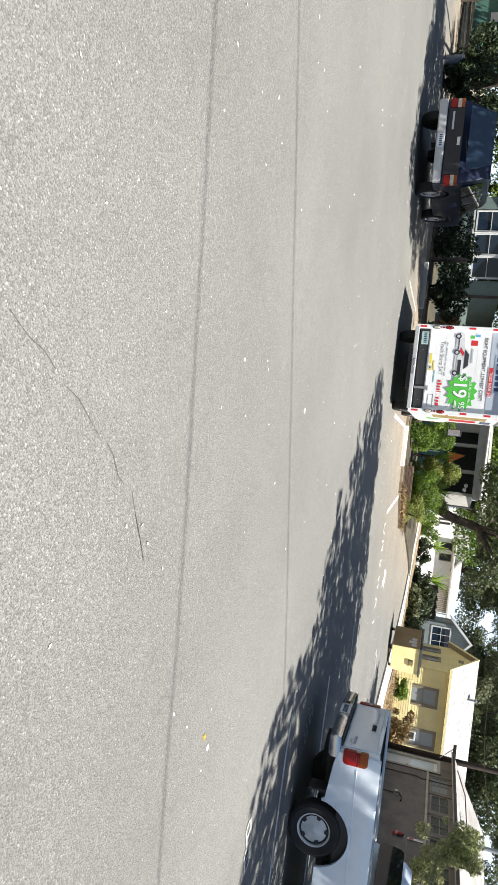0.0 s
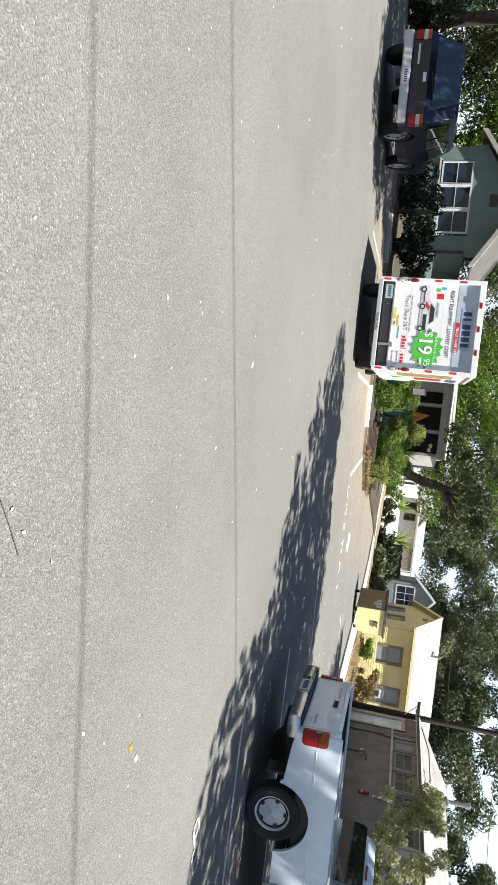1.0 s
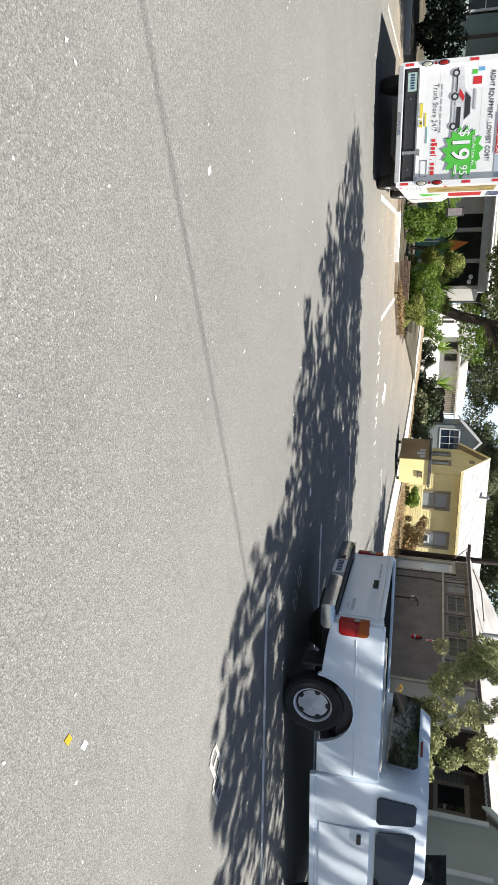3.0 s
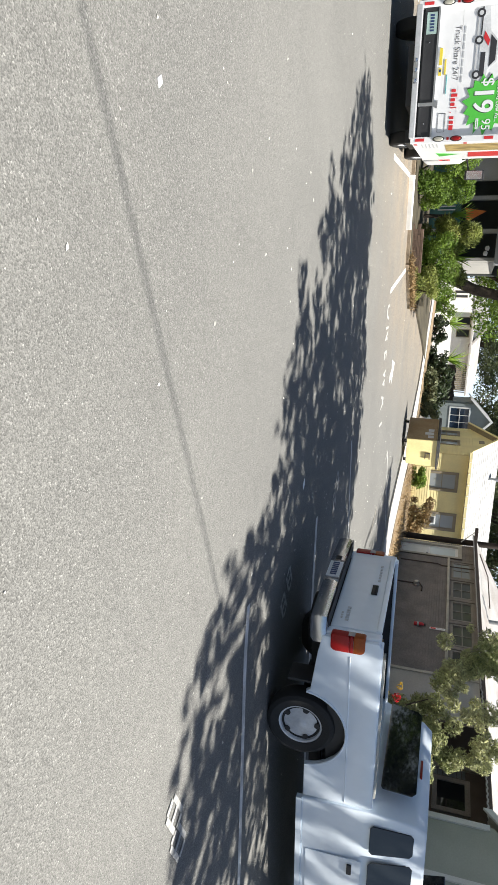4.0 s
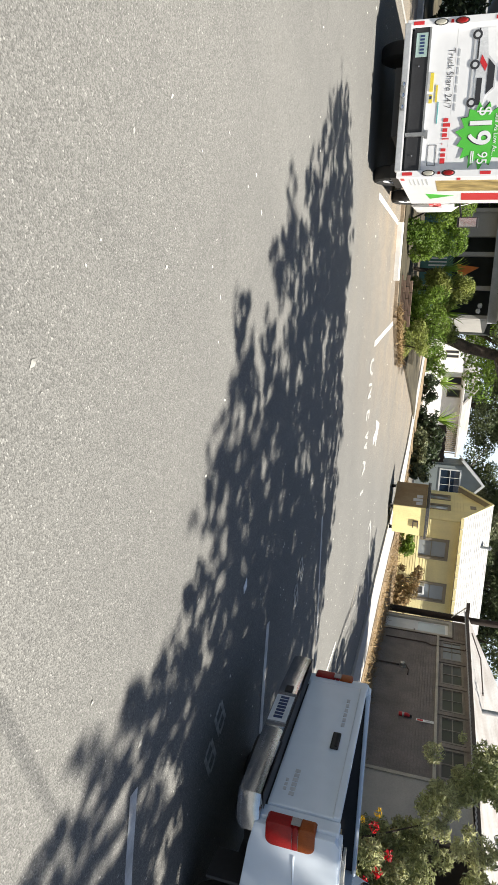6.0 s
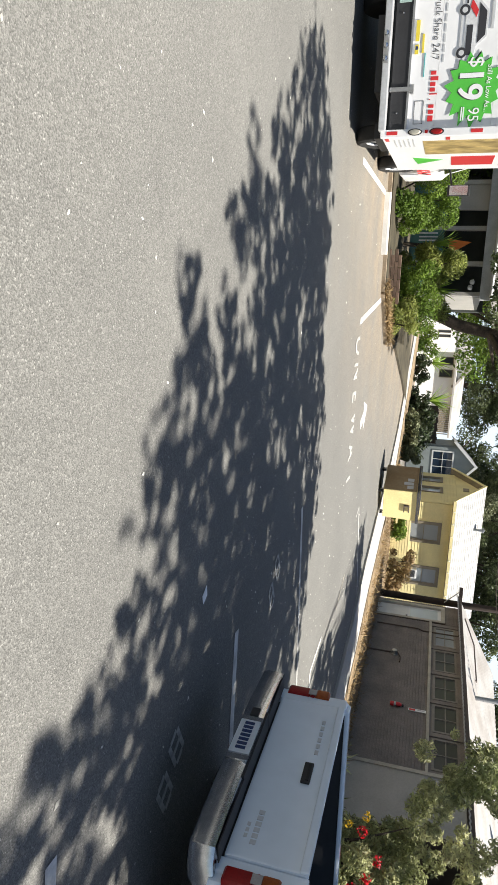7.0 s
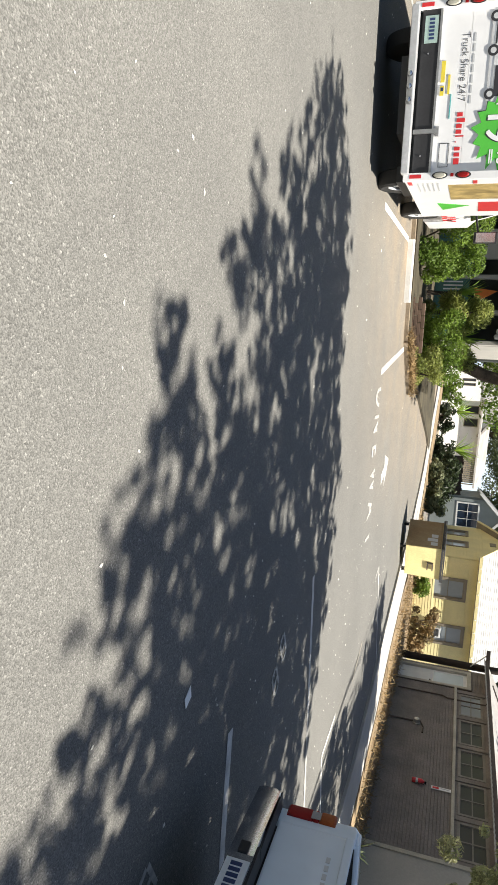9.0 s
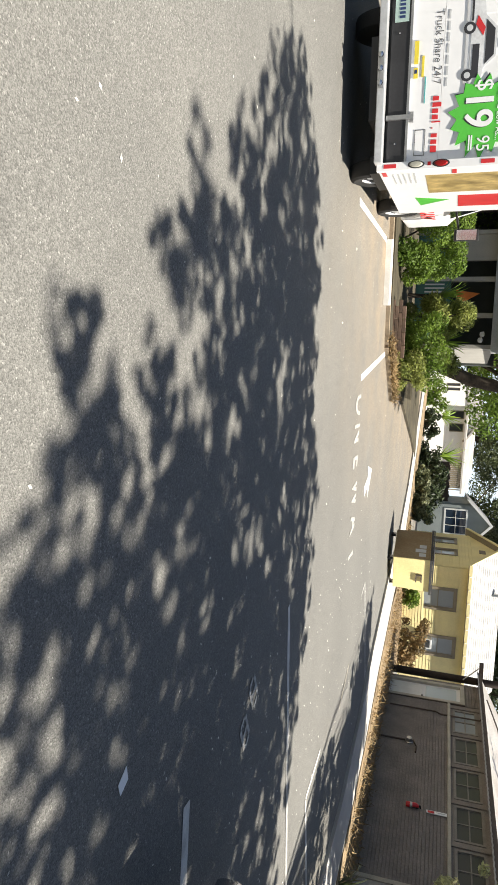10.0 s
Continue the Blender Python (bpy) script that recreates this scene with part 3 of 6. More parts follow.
def window(parent, x0, x1, z0, z1, frame_m, cols=1, rows=1, depth=0.05, fw=0.06, glass=HGLASS, trim=0.0, curtain=False, trim_m=None):
    w = part("window", boxes((x0, -0.02, z0, x0 + fw, depth, z1), (x1 - fw, -0.02, z0, x1, depth, z1), (x0 + fw, -0.02, z0, x1 - fw, depth, z0 + fw), (x0 + fw, -0.02, z1 - fw, x1 - fw, depth, z1)), frame_m, parent)
    if trim:
        part("casing", boxes((x0 - trim, -0.045, z0 - trim, x0, -0.003, z1 + trim), (x1, -0.045, z0 - trim, x1 + trim, -0.003, z1 + trim), (x0, -0.045, z1, x1, -0.003, z1 + trim), (x0 - 0.02, -0.07, z0 - trim, x1 + 0.02, -0.003, z0)), trim_m or frame_m, w)
    gx0, gx1, gz0, gz1 = x0 + fw, x1 - fw, z0 + fw, z1 - fw
    m = 0.028
    for i in range(cols):
        for j in range(rows):
            a, b = gx0 + (gx1 - gx0) * i / cols, gx0 + (gx1 - gx0) * (i + 1) / cols
            c, d = gz0 + (gz1 - gz0) * j / rows, gz0 + (gz1 - gz0) * (j + 1) / rows
            part("pane", boxes((a, 0.02, c, b, 0.026, d)), glass, w)
    bars = [(gx0 + (gx1 - gx0) * i / cols - m / 2, -0.005, gz0, gx0 + (gx1 - gx0) * i / cols + m / 2, 0.034, gz1) for i in range(1, cols)]
    bars += [(gx0, -0.007, gz0 + (gz1 - gz0) * j / rows - m / 2, gx1, 0.036, gz0 + (gz1 - gz0) * j / rows + m / 2) for j in range(1, rows)]
    for b in bars:
        part("glazing_bar", boxes(b), frame_m, w)
    if curtain:
        bm = bmesh.new()
        n = 14
        vs = [[bm.verts.new((x0 + fw + (x1 - x0 - 2 * fw) * k / n, 0.06 + 0.012 * (k % 2), z)) for k in range(n + 1)] for z in (z0 + (z1 - z0) * 0.05, z1 - 0.05)]
        for k in range(n):
            bm.faces.new((vs[0][k], vs[0][k + 1], vs[1][k + 1], vs[1][k]))
        part("curtain", bm, WHITETRIM, w)
    return w


def rib_roof(L, run, rise, pitch=0.16, over=0.3, thick=0.03, x_from=-0.3):
    """A sloped corrugated sheet from the eave (y = -over) up to y = run."""
    bm = bmesh.new()
    n = int((L - x_from) / (pitch / 4))
    slope = rise / run
    rows = []
    for y in (-over, run):
        rows.append([bm.verts.new((x_from + (L - x_from) * k / n, y, slope * y + (0.018 if k % 4 in (1, 2) else 0.0))) for k in range(n + 1)])
    low = [[bm.verts.new(v.co - Vector((0, 0, thick))) for v in r] for r in rows]
    for k in range(n):
        bm.faces.new((rows[0][k], rows[0][k + 1], rows[1][k + 1], rows[1][k]))
        bm.faces.new((low[1][k], low[1][k + 1], low[0][k + 1], low[0][k]))
        bm.faces.new((low[0][k], low[0][k + 1], rows[0][k + 1], rows[0][k]))
    return bm


def ruled_roof(a, b, c, d, pitch=0.16, thick=0.03):
    """A ribbed sheet between the eave a-b and the ridge d-c."""
    a, b, c, d = [Vector(p) for p in (a, b, c, d)]
    n = int((b - a).length / (pitch / 4))
    bm = bmesh.new()
    rows = []
    for p, q in ((a, b), (d, c)):
        rows.append([bm.verts.new(p.lerp(q, k / n) + Vector((0, 0, 0.009 if k % 4 in (1, 2) else 0.0))) for k in range(n + 1)])
    low = [[bm.verts.new(v.co - Vector((0, 0, thick))) for v in r] for r in rows]
    for k in range(n):
        bm.faces.new((rows[0][k], rows[0][k + 1], rows[1][k + 1], rows[1][k]))
        bm.faces.new((low[1][k], low[1][k + 1], low[0][k + 1], low[0][k]))
        bm.faces.new((low[0][k], low[0][k + 1], rows[0][k + 1], rows[0][k]))
    return bm


def shingle_roof(L, run, rise, x_from=-0.25, over=0.3, course=0.16, tab=0.3, seed=1):
    """Courses of overlapping tabs up a slope."""
    rng = random.Random(seed)
    bm = bmesh.new()
    slope = rise / run
    y, row = -over, 0
    while y < run:
        x = x_from - (row % 2) * tab / 2
        while x < L:
            a, b = max(x, x_from), min(x + tab - 0.006, L)
            if b > a:
                d = rng.uniform(0, 0.012)
                y1 = min(y + course * 1.15, run)
                z0, z1 = slope * y + 0.018 + d, slope * y1 + 0.004
                v = [bm.verts.new(c) for c in ((a, y, z0), (b, y, z0), (b, y1, z1), (a, y1, z1), (a, y, z0 - 0.03), (b, y, z0 - 0.03))]
                bm.faces.new(v[:4])
                bm.faces.new((v[4], v[5], v[1], v[0]))
            x += tab
        y += course
        row += 1
    return bm


# the long grey shed beside the lot
DIMTRIM = mat("dim_grey_trim", (0.27, 0.25, 0.23), 0.75, var=0.12, scale=4)
DIMGLASS = glass_mat("dusty_glass", (0.10, 0.10, 0.098), 0.15)
GB = thing("grey_shed", pose(10.25, 38.55, 0.0, 0, 0, -70.1), "long weathered grey lap-sided building with pale ribbed metal roof", "building")
GL = 8.2
holes = [(0.22, 1.12, 0.34, 2.5)] + [(1.45 + k * 1.32, 2.55 + k * 1.32, 2.24, 2.9) for k in range(5)]
part("wall", cut_wall(GL, 0.1, 3.05, holes), GREYW, GB)
tagged(part("siding", lap([(1.2, GL - 0.12, 0.3, 2.08), (0.0, 0.14, 0.3, 3.0), (0.14, 1.2, 2.62, 3.0)], 0.078), GREYW, GB), kind="stuff")
part("sill_rail", boxes((1.2, -0.07, 2.09, GL + 0.05, -0.003, 2.17), bevel=0.008), PALEWOOD, GB)
part("corner_board", boxes((GL - 0.12, -0.05, 0.2, GL + 0.02, -0.003, 2.08), bevel=0.006), PALEWOOD, GB)
part("corner_board", boxes((1.12, -0.05, 0.25, 1.2, -0.003, 2.6), bevel=0.006), BROWNT, GB)
part("fascia", boxes((-0.3, -0.33, 2.98, 13.0, -0.29, 3.1)), BROWNT, GB)
for k in range(5):
    window(GB, 1.45 + k * 1.32, 2.55 + k * 1.32, 2.24, 2.9, DIMTRIM, 2, 2, fw=0.06, glass=CURTAINED if k == 0 else DIMGLASS)
for k in range(6):
    part("post", boxes((1.28 + k * 1.32, -0.04, 2.17, 1.42 + k * 1.32, -0.003, 2.98)), GREYW, GB)
door = part("door", boxes((0.27, 0.02, 0.36, 1.07, 0.06, 2.46)), DOORW, GB, "plain white door with a pale glazed lower panel")
part("door_panel", boxes((0.37, 0.005, 0.5, 0.97, 0.018, 1.35), bevel=0.004), WHITETRIM, door)
part("pane", boxes((0.37, 0.008, 1.45, 0.97, 0.018, 2.35)), mat("pale_door_glass", (0.55, 0.62, 0.63), 0.15, var=0.03, bump=0), door)
part("door_knob", lathe([(0.0, -0.07), (0.03, -0.06), (0.03, -0.03), (0.012, -0.02), (0.012, 0.02)], 12, "y"), STEEL, door, at=pose(1.0, 0, 1.35))
part("door_frame", boxes((0.16, -0.06, 0.3, 0.27, 0.06, 2.58), (1.07, -0.06, 0.3, 1.17, 0.06, 2.58), (0.27, -0.06, 2.46, 1.07, 0.06, 2.58)), PALEWOOD, GB)
part("roof", ruled_roof((-0.35, -0.35, 2.99), (GL + 0.5, -0.35, 2.99), (GL + 0.5, 4.95, 4.45), (-0.35, 2.5, 4.45)), METALROOF, GB, "pale ribbed metal roof with rust stains")
part("end_wall", boxes((-0.02, 0.14, 0.1, 0.12, 8.2, 3.05)), GREYW, GB)
part("gable", prism([(0.1, 3.05), (8.3, 3.05), (2.6, 4.4)], -0.02, 0.1, "x"), GREYW, GB)
part("back_roof", ruled_roof((GL + 0.5, 8.7, 3.0), (-0.35, 8.7, 3.0), (-0.35, 2.5, 4.45), (GL + 0.5, 4.95, 4.45)), METALROOF, GB)
part("end_gable", prism([(0.16, 0.1), (8.18, 0.1), (8.18, 3.0), (4.8, 4.35), (0.16, 3.0)], GL - 0.12, GL + 0.015, "x"), TAUPE, GB)
part("back_wall", boxes((0, 8.2, 0.1, GL, 8.34, 3.05)), GREYW, GB)
# pale wing at its end
part("wing_board", boxes((GL + 0.03, -0.285, 0.1, GL + 0.13, -0.252, 2.96)), PALEWOOD, GB)
part("wing_wall", boxes((GL + 0.02, -0.25, 0.1, GL + 1.75, 0.0, 2.96)), TAUPE, GB, "plain taupe plastered wall")
part("wing_board", boxes((GL + 1.75, -0.28, 0.1, GL + 1.85, 0.9, 2.96)), BROWNT, GB)
part("porch_roof", rib_roof(13.0, 3.6, 1.15, x_from=GL + 0.5, over=0.35), METALROOF, GB, at=pose(0, 0, 3.12))
part("porch_back", boxes((GL + 0.02, 1.6, 0.1, 13.05, 1.72, 3.55)), TAUPE, GB)
tagged(part("porch_siding", lap([(GL + 1.86, 10.5, 0.3, 2.7)], 0.11), mat("slate_siding", (0.16, 0.17, 0.18), 0.8, var=0.15, scale=3), GB, at=pose(0, 0.9, 0)), kind="stuff")
part("porch_wall", boxes((GL + 1.85, 0.9, 0.1, 13.05, 1.02, 3.4)), BROWNT, GB, "brown wall under the deep eave")
pw = part("porch_window", boxes((10.55, 0.84, 1.95, 10.67, 0.9, 2.8), (11.43, 0.84, 1.95, 11.55, 0.9, 2.8), (10.67, 0.84, 1.95, 11.43, 0.9, 2.06), (10.67, 0.84, 2.68, 11.43, 0.9, 2.8)), GREYW, GB, "small brown framed window")
part("pane", boxes((10.67, 0.87, 2.06, 11.43, 0.895, 2.68)), GLASS, pw)
for x in (10.12, 12.2):
    part("porch_stud", boxes((x, 0.82, 0.1, x + 0.12, 0.9, 3.0)), GREYW, GB)
PALEGREEN = mat("pale_green_wall_paint", (0.44, 0.47, 0.42), 0.75, var=0.07, scale=1.4, fine=30)
part("gable_wing", prism([(13.05, 0.1), (16.4, 0.1), (16.4, 3.05), (14.72, 4.55), (13.05, 3.05)], -0.6, 2.2, "y"), PALEGREEN, GB, "plain pale green gabled wing")
part("wing_corner_board", boxes((13.03, -0.64, 0.1, 13.15, -0.602, 2.98), (14.3, -0.64, 0.1, 14.4, -0.602, 2.98)), WHITETRIM, GB)
part("barge_board", prism([(12.72, 2.86), (12.72, 3.02), (14.72, 4.82), (16.7, 3.02), (16.7, 2.86), (14.72, 4.64)], -0.72, -0.66, "y"), WHITETRIM, GB)
part("wing_roof", prism([(12.74, 2.98), (12.74, 3.04), (14.72, 4.84), (16.68, 3.04), (16.68, 2.98), (14.72, 4.76)], -0.655, 2.3, "y"), METALROOF, GB)
part("flue", lathe([(0.07, -0.25), (0.07, 1.35), (0.1, 1.35), (0.11, 1.5), (0.0, 1.55)], 14, "z"), STEEL, GB, "tall dull steel roof flue", at=pose(3.2, 1.1, 3.4))
part("flue", lathe([(0.11, -0.3), (0.11, 0.85), (0.125, 0.86), (0.125, 0.98), (0.0, 1.0)], 14, "z"), BLACKP, GB, "stout dark roof vent pipe", at=pose(6.4, 3.3, 4.05, 12, 14, 0))
part("conduit", tube([(2.0, -0.1, 3.1), (2.9, 0.6, 3.3), (3.15, 1.0, 3.42)], 0.025, 6), BROWNT, GB)
# conduit, meter, red extinguisher and notice on the siding
part("conduit", tube([(1.75, -0.05, 0.45), (1.75, -0.05, 1.75), (1.85, -0.05, 1.9), (1.85, -0.05, 2.98), (1.9, -0.35, 3.05)], 0.022, 8), BROWNT, GB, smooth=True)
part("conduit", tube([(1.2, -0.36, 3.17), (1.6, 0.3, 3.5), (3.0, 0.7, 3.55), (3.2, 0.5, 3.5)], 0.02, 6), BROWNT, GB)
part("meter", lathe([(0.0, -0.16), (0.07, -0.15), (0.09, -0.06), (0.11, -0.05), (0.11, 0)], 16, "y"), STEEL, GB, at=pose(3.35, 0, 1.1))
part("pipe", tube([(3.35, -0.06, 0.3), (3.35, -0.06, 1.0)], 0.025, 8), BROWNT, GB)
part("pipe", tube([(3.3, -0.06, 1.2), (3.55, -0.06, 1.3), (3.8, -0.06, 1.28)], 0.02, 6), BROWNT, GB)
ext = thing("fire_extinguisher", GB.matrix_basis @ pose(5.78, -0.08, 1.15) @ Matrix.Diagonal((0.8, 0.8, 0.8, 1)), "small red fire extinguisher hung on grey siding", "extinguisher")
part("cylinder", lathe([(0.0, 0), (0.07, 0.01), (0.075, 0.05), (0.075, 0.3), (0.04, 0.36), (0.025, 0.38)], 16, "z"), REDP, ext, smooth=True)
part("label_band", lathe([(0.0765, 0.12), (0.0765, 0.19)], 16, "z"), GREYPR, ext)
part("valve", boxes((-0.02, -0.03, 0.38, 0.02, 0.05, 0.42), (-0.015, -0.03, 0.42, 0.015, 0.1, 0.44)), BLACKP, ext)
part("hose", tube([(0.03, 0, 0.4), (0.1, 0, 0.36), (0.1, -0.01, 0.15)], 0.012, 6), BLACKP, ext)
sign = thing("notice_board", GB.matrix_basis @ pose(5.85, -0.05, 1.62), "narrow white notice strip with red end on siding", "sign")
part("board", boxes((-0.05, -0.008, 0, 0.05, 0.0, 0.46)), WHITEP, sign)
part("print_bar", boxes((-0.035, -0.011, 0.03, 0.035, -0.0085, 0.18)), REDP, sign)
part("print_bar", boxes((-0.02, -0.011, 0.22, 0.0, -0.0085, 0.42)), GREYPR, sign)

# the yellow house
YH = thing("yellow_house", pose(6.72, 43.45, 0.22, 0, 0, 19), "small yellow clapboard house with pale roof and taupe window trim", "house")
YL, YD, YHGT = 6.2, 4.4, 2.75
ywin = [(0.95, 1.75, 0.85, 2.12), (3.0, 3.75, 0.95, 2.2)]
part("wall", cut_wall(YL, -0.2, YHGT, ywin), YELLOW, YH, "yellow clapboard wall")
tagged(part("siding", lap([(0, 0.87, 0.0, YHGT), (1.83, 2.92, 0.0, YHGT), (3.83, YL, 0.0, YHGT), (0.87, 1.83, 0.0, 0.74), (2.92, 3.83, 0.0, 0.84), (0.87, 1.83, 2.22, YHGT), (2.92, 3.83, 2.3, YHGT)], 0.13, 0.02), YELLOW, YH), kind="stuff")
for w in ywin:
    window(YH, *w, YTRIM, 1, 2, fw=0.05, trim=0.09, glass=CURTAINED, trim_m=YTRIM)
end = part("gable_wall", cut_wall(YD, -0.2, YHGT, [(0.75, 1.4, 0.95, 2.1), (2.3, 2.95, 0.95, 2.1)], x_from=0.0), YELLOW, YH, at=pose(0, YD, 0, 0, 0, -90))
tagged(part("siding", lap([(0, 0.67, 0, YHGT), (1.48, 2.22, 0, YHGT), (3.03, YD, 0, YHGT), (0.67, 1.48, 0, 0.85), (2.22, 3.03, 0, 0.85), (0.67, 1.48, 2.2, YHGT), (2.22, 3.03, 2.2, YHGT)], 0.13, 0.02), YELLOW, end), kind="stuff")
for x0 in (0.75, 2.3):
    w = window(YH, x0, x0 + 0.65, 0.95, 2.1, YTRIM, 1, 2, fw=0.05, trim=0.08, glass=CURTAINED)
    w.matrix_basis = pose(0, YD, 0, 0, 0, -90)
part("gable", prism([(0, YHGT), (YD, YHGT), (YD / 2, YHGT + 1.25)], 0.0, 0.12, "x"), YELLOW, YH)
part("gable_vent", boxes((-0.03, YD / 2 - 0.2, YHGT + 0.3, -0.002, YD / 2 + 0.2, YHGT + 0.55)), YTRIM, YH)
part("roof", shingle_roof(YL, YD / 2, 1.25, seed=3), SHINGLE, YH, "bright pale shingle roof", at=pose(0, 0, YHGT + 0.02))
part("back_roof", shingle_roof(YL + 0.25, YD / 2, 1.25, x_from=0, seed=4), SHINGLE, YH, at=pose(YL, YD, YHGT + 0.02, 0, 0, 180))
part("fascia", boxes((-0.25, -0.32, YHGT - 0.17, YL, -0.28, YHGT - 0.06)), YELLOW, YH)
part("rake_board", prism([(-0.3, YHGT - 0.2), (-0.3, YHGT - 0.08), (YD / 2, YHGT + 1.3), (YD + 0.3, YHGT - 0.08), (YD + 0.3, YHGT - 0.2), (YD / 2, YHGT + 1.16)], -0.29, -0.25, "x"), YELLOW, YH)
part("soffit", boxes((-0.25, -0.28, YHGT - 0.1, YL, 0.0, YHGT - 0.06)), YELLOW, YH)
part("roof_deck", prism([(-0.3, YHGT - 0.2), (-0.3, YHGT - 0.16), (YD / 2, YHGT + 1.23), (YD + 0.3, YHGT - 0.16), (YD + 0.3, YHGT - 0.2), (YD / 2, YHGT + 1.18)], -0.24, YL, "x"), YTRIM, YH)
for k in range(9):
    part("string_light", lathe([(0, 0.03), (0.02, 0.01), (0.024, -0.02), (0, -0.05)], 8, "z"), WHITEP, YH, at=pose(0.2 + k * 0.55, -0.34, YHGT - 0.1))
part("flue", lathe([(0.06, 0), (0.06, 0.35), (0.11, 0.36), (0.11, 0.44), (0, 0.5)], 12, "z"), STEEL, YH, "dull steel roof flue", at=pose(1.55, 1.5, YHGT + 0.85))
ac = thing("air_conditioner", YH.matrix_basis @ pose(3.02, -0.3, 0.96), "white window air conditioner in a yellow wall", "air conditioner")
part("case", boxes((0, 0, 0, 0.42, 0.3, 0.4), bevel=0.015), WHITETRIM, ac)
part("grille", boxes(*[(0.05, -0.012, 0.06 + k * 0.04, 0.37, -0.003, 0.085 + k * 0.04) for k in range(7)]), BLACKP, ac)
part("porch_panel", boxes((0.45, -0.75, 0.1, 2.2, -0.7, 0.95)), YELLOW, YH)
tagged(part("porch_siding", lap([(0.45, 2.2, 0.1, 0.95)], 0.11, 0.02), YELLOW, YH, at=pose(0, -0.752, 0)), kind="stuff")

# houses farther down the street
BH = thing("blue_grey_house", pose(3.55, 52.4, 0.5, 0, 0, 10), "blue-grey gabled cottage with a white gridded window", "house")
part("wall", cut_wall(1.9, 0, 2.7, [(0.2, 1.6, 1.35, 2.55)]), BLUEGREY, BH)
window(BH, 0.2, 1.6, 1.35, 2.55, WHITETRIM, 3, 2, fw=0.08, glass=GLASSB)
part("gable", prism([(-0.1, 2.7), (2.0, 2.7), (0.95, 3.7)], 0, 0.12, "y"), BLUEGREY, BH)
part("rake_board", prism([(-0.35, 2.45), (-0.35, 2.6), (0.95, 3.85), (2.25, 2.6), (2.25, 2.45), (0.95, 3.68)], -0.2, -0.1, "y"), WHITETRIM, BH)
part("roof", prism([(-0.35, 2.5), (-0.35, 2.56), (0.95, 3.82), (2.25, 2.56), (2.25, 2.5), (0.95, 3.74)], -0.1, 4.5, "y"), METALROOF, BH)
part("side_wall", boxes((-0.1, 0.12, 0, 0.0, 4.4, 2.7)), BLUEGREY, BH)
WH = thing("white_house", pose(-4.0, 62.0, 0.3, 0, 0, 38), "low white house with a wide pale roof, sunlit", "house")
part("wall", cut_wall(6.6, 0, 2.9, [(0.3, 0.95, 1.6, 2.6), (1.3, 2.0, 1.7, 2.6)]), WHITEWALL, WH)
for x0 in (0.3, 1.3):
    window(WH, x0, x0 + 0.65, 1.65, 2.6, YTRIM, 1, 1, fw=0.05)
part("roof", prism([(-0.5, 2.7), (-0.5, 2.82), (3.0, 3.6), (3.0, 3.48)], 0.0, 6.8, "x"), METALROOF, WH)
part("gable_roof", prism([(-0.6, 2.6), (-0.6, 2.75), (1.0, 3.9), (2.6, 2.75), (2.6, 2.6), (1.0, 3.72)], -0.3, 4.0, "y"), METALROOF, WH)
part("gable", prism([(-0.4, 2.7), (2.4, 2.7), (1.0, 3.7)], -0.05, 0.1, "y"), WHITEWALL, WH)
for k in range(14):
    part("slat", boxes((4.3 + k * 0.17, -0.4, 1.9, 4.38 + k * 0.17, -0.36, 2.75)), YTRIM, WH)
part("porch_beam", boxes((4.0, -0.45, 2.75, 6.8, -0.3, 2.9)), WHITETRIM, WH)
WT = thing("white_garage", pose(-8.4, 68.6, 0.3, 0, 0, 38), "tall plain white house wall with small dark windows", "house")
part("wall", cut_wall(4.0, -0.3, 3.7, [(1.05, 1.3, 1.35, 2.4), (1.45, 1.7, 1.35, 2.4)]), WHITEWALL, WT)
window(WT, 1.05, 1.3, 1.35, 2.4, YTRIM, 1, 1, fw=0.03)
window(WT, 1.45, 1.7, 1.35, 2.4, YTRIM, 1, 1, fw=0.03)
part("side_wall", boxes((3.9, 0.14, -0.3, 4.0, 5, 3.7)), WHITEWALL, WT)
part("roof", boxes((-0.3, -0.3, 3.7, 4.3, 5.2, 3.82)), METALROOF, WT)

# teal porch building behind the empty stall
TB = thing("teal_porch_building", pose(-4.4, 36.3, 0.25, 0, 0, 5), "teal building with a deep shaded porch and grey fascia", "building")
# back wall coloured near black to stand for the porch's deep shade
part("wall", boxes((-3.0, 2.2, -0.2, 4.4, 2.35, 2.7)), mat("shade_dark_porch_wall", (0.075, 0.085, 0.08), 0.85, var=0.15, scale=2), TB)
part("parapet", boxes((0.0, 0.0, -0.2, 4.1, 0.14, 1.15)), TEAL, TB)
part("fascia", prism([(-3.0, 2.5), (4.5, 2.42), (4.5, 2.74), (-3.0, 3.0)], -0.32, -0.2, "y"), mat("pale_grey_fascia", (0.5, 0.52, 0.53), 0.7, var=0.12, scale=3), TB)
part("roof", prism([(-0.5, 2.78), (-0.5, 2.9), (3.5, 3.3), (3.5, 3.18)], -3.2, 4.6, "x"), METALROOF, TB)
part("gutter", tube([(-3.0, -0.5, 2.95), (4.5, -0.5, 2.75)], 0.05, 8), WHITETRIM, TB)
for x in (0.55, 2.05, 3.2, 4.2):
    part("post", boxes((x, -0.05, -0.2, x + 0.13, 0.1, 2.55), bevel=0.008), TAUPE, TB)
part("wide_post", boxes((0.62, 0.03, 1.0, 1.5, 0.12, 2.5)), TAUPE, TB)
part("end_wall", boxes((4.2, 0.14, -0.2, 4.33, 2.2, 2.5)), TAUPE, TB)
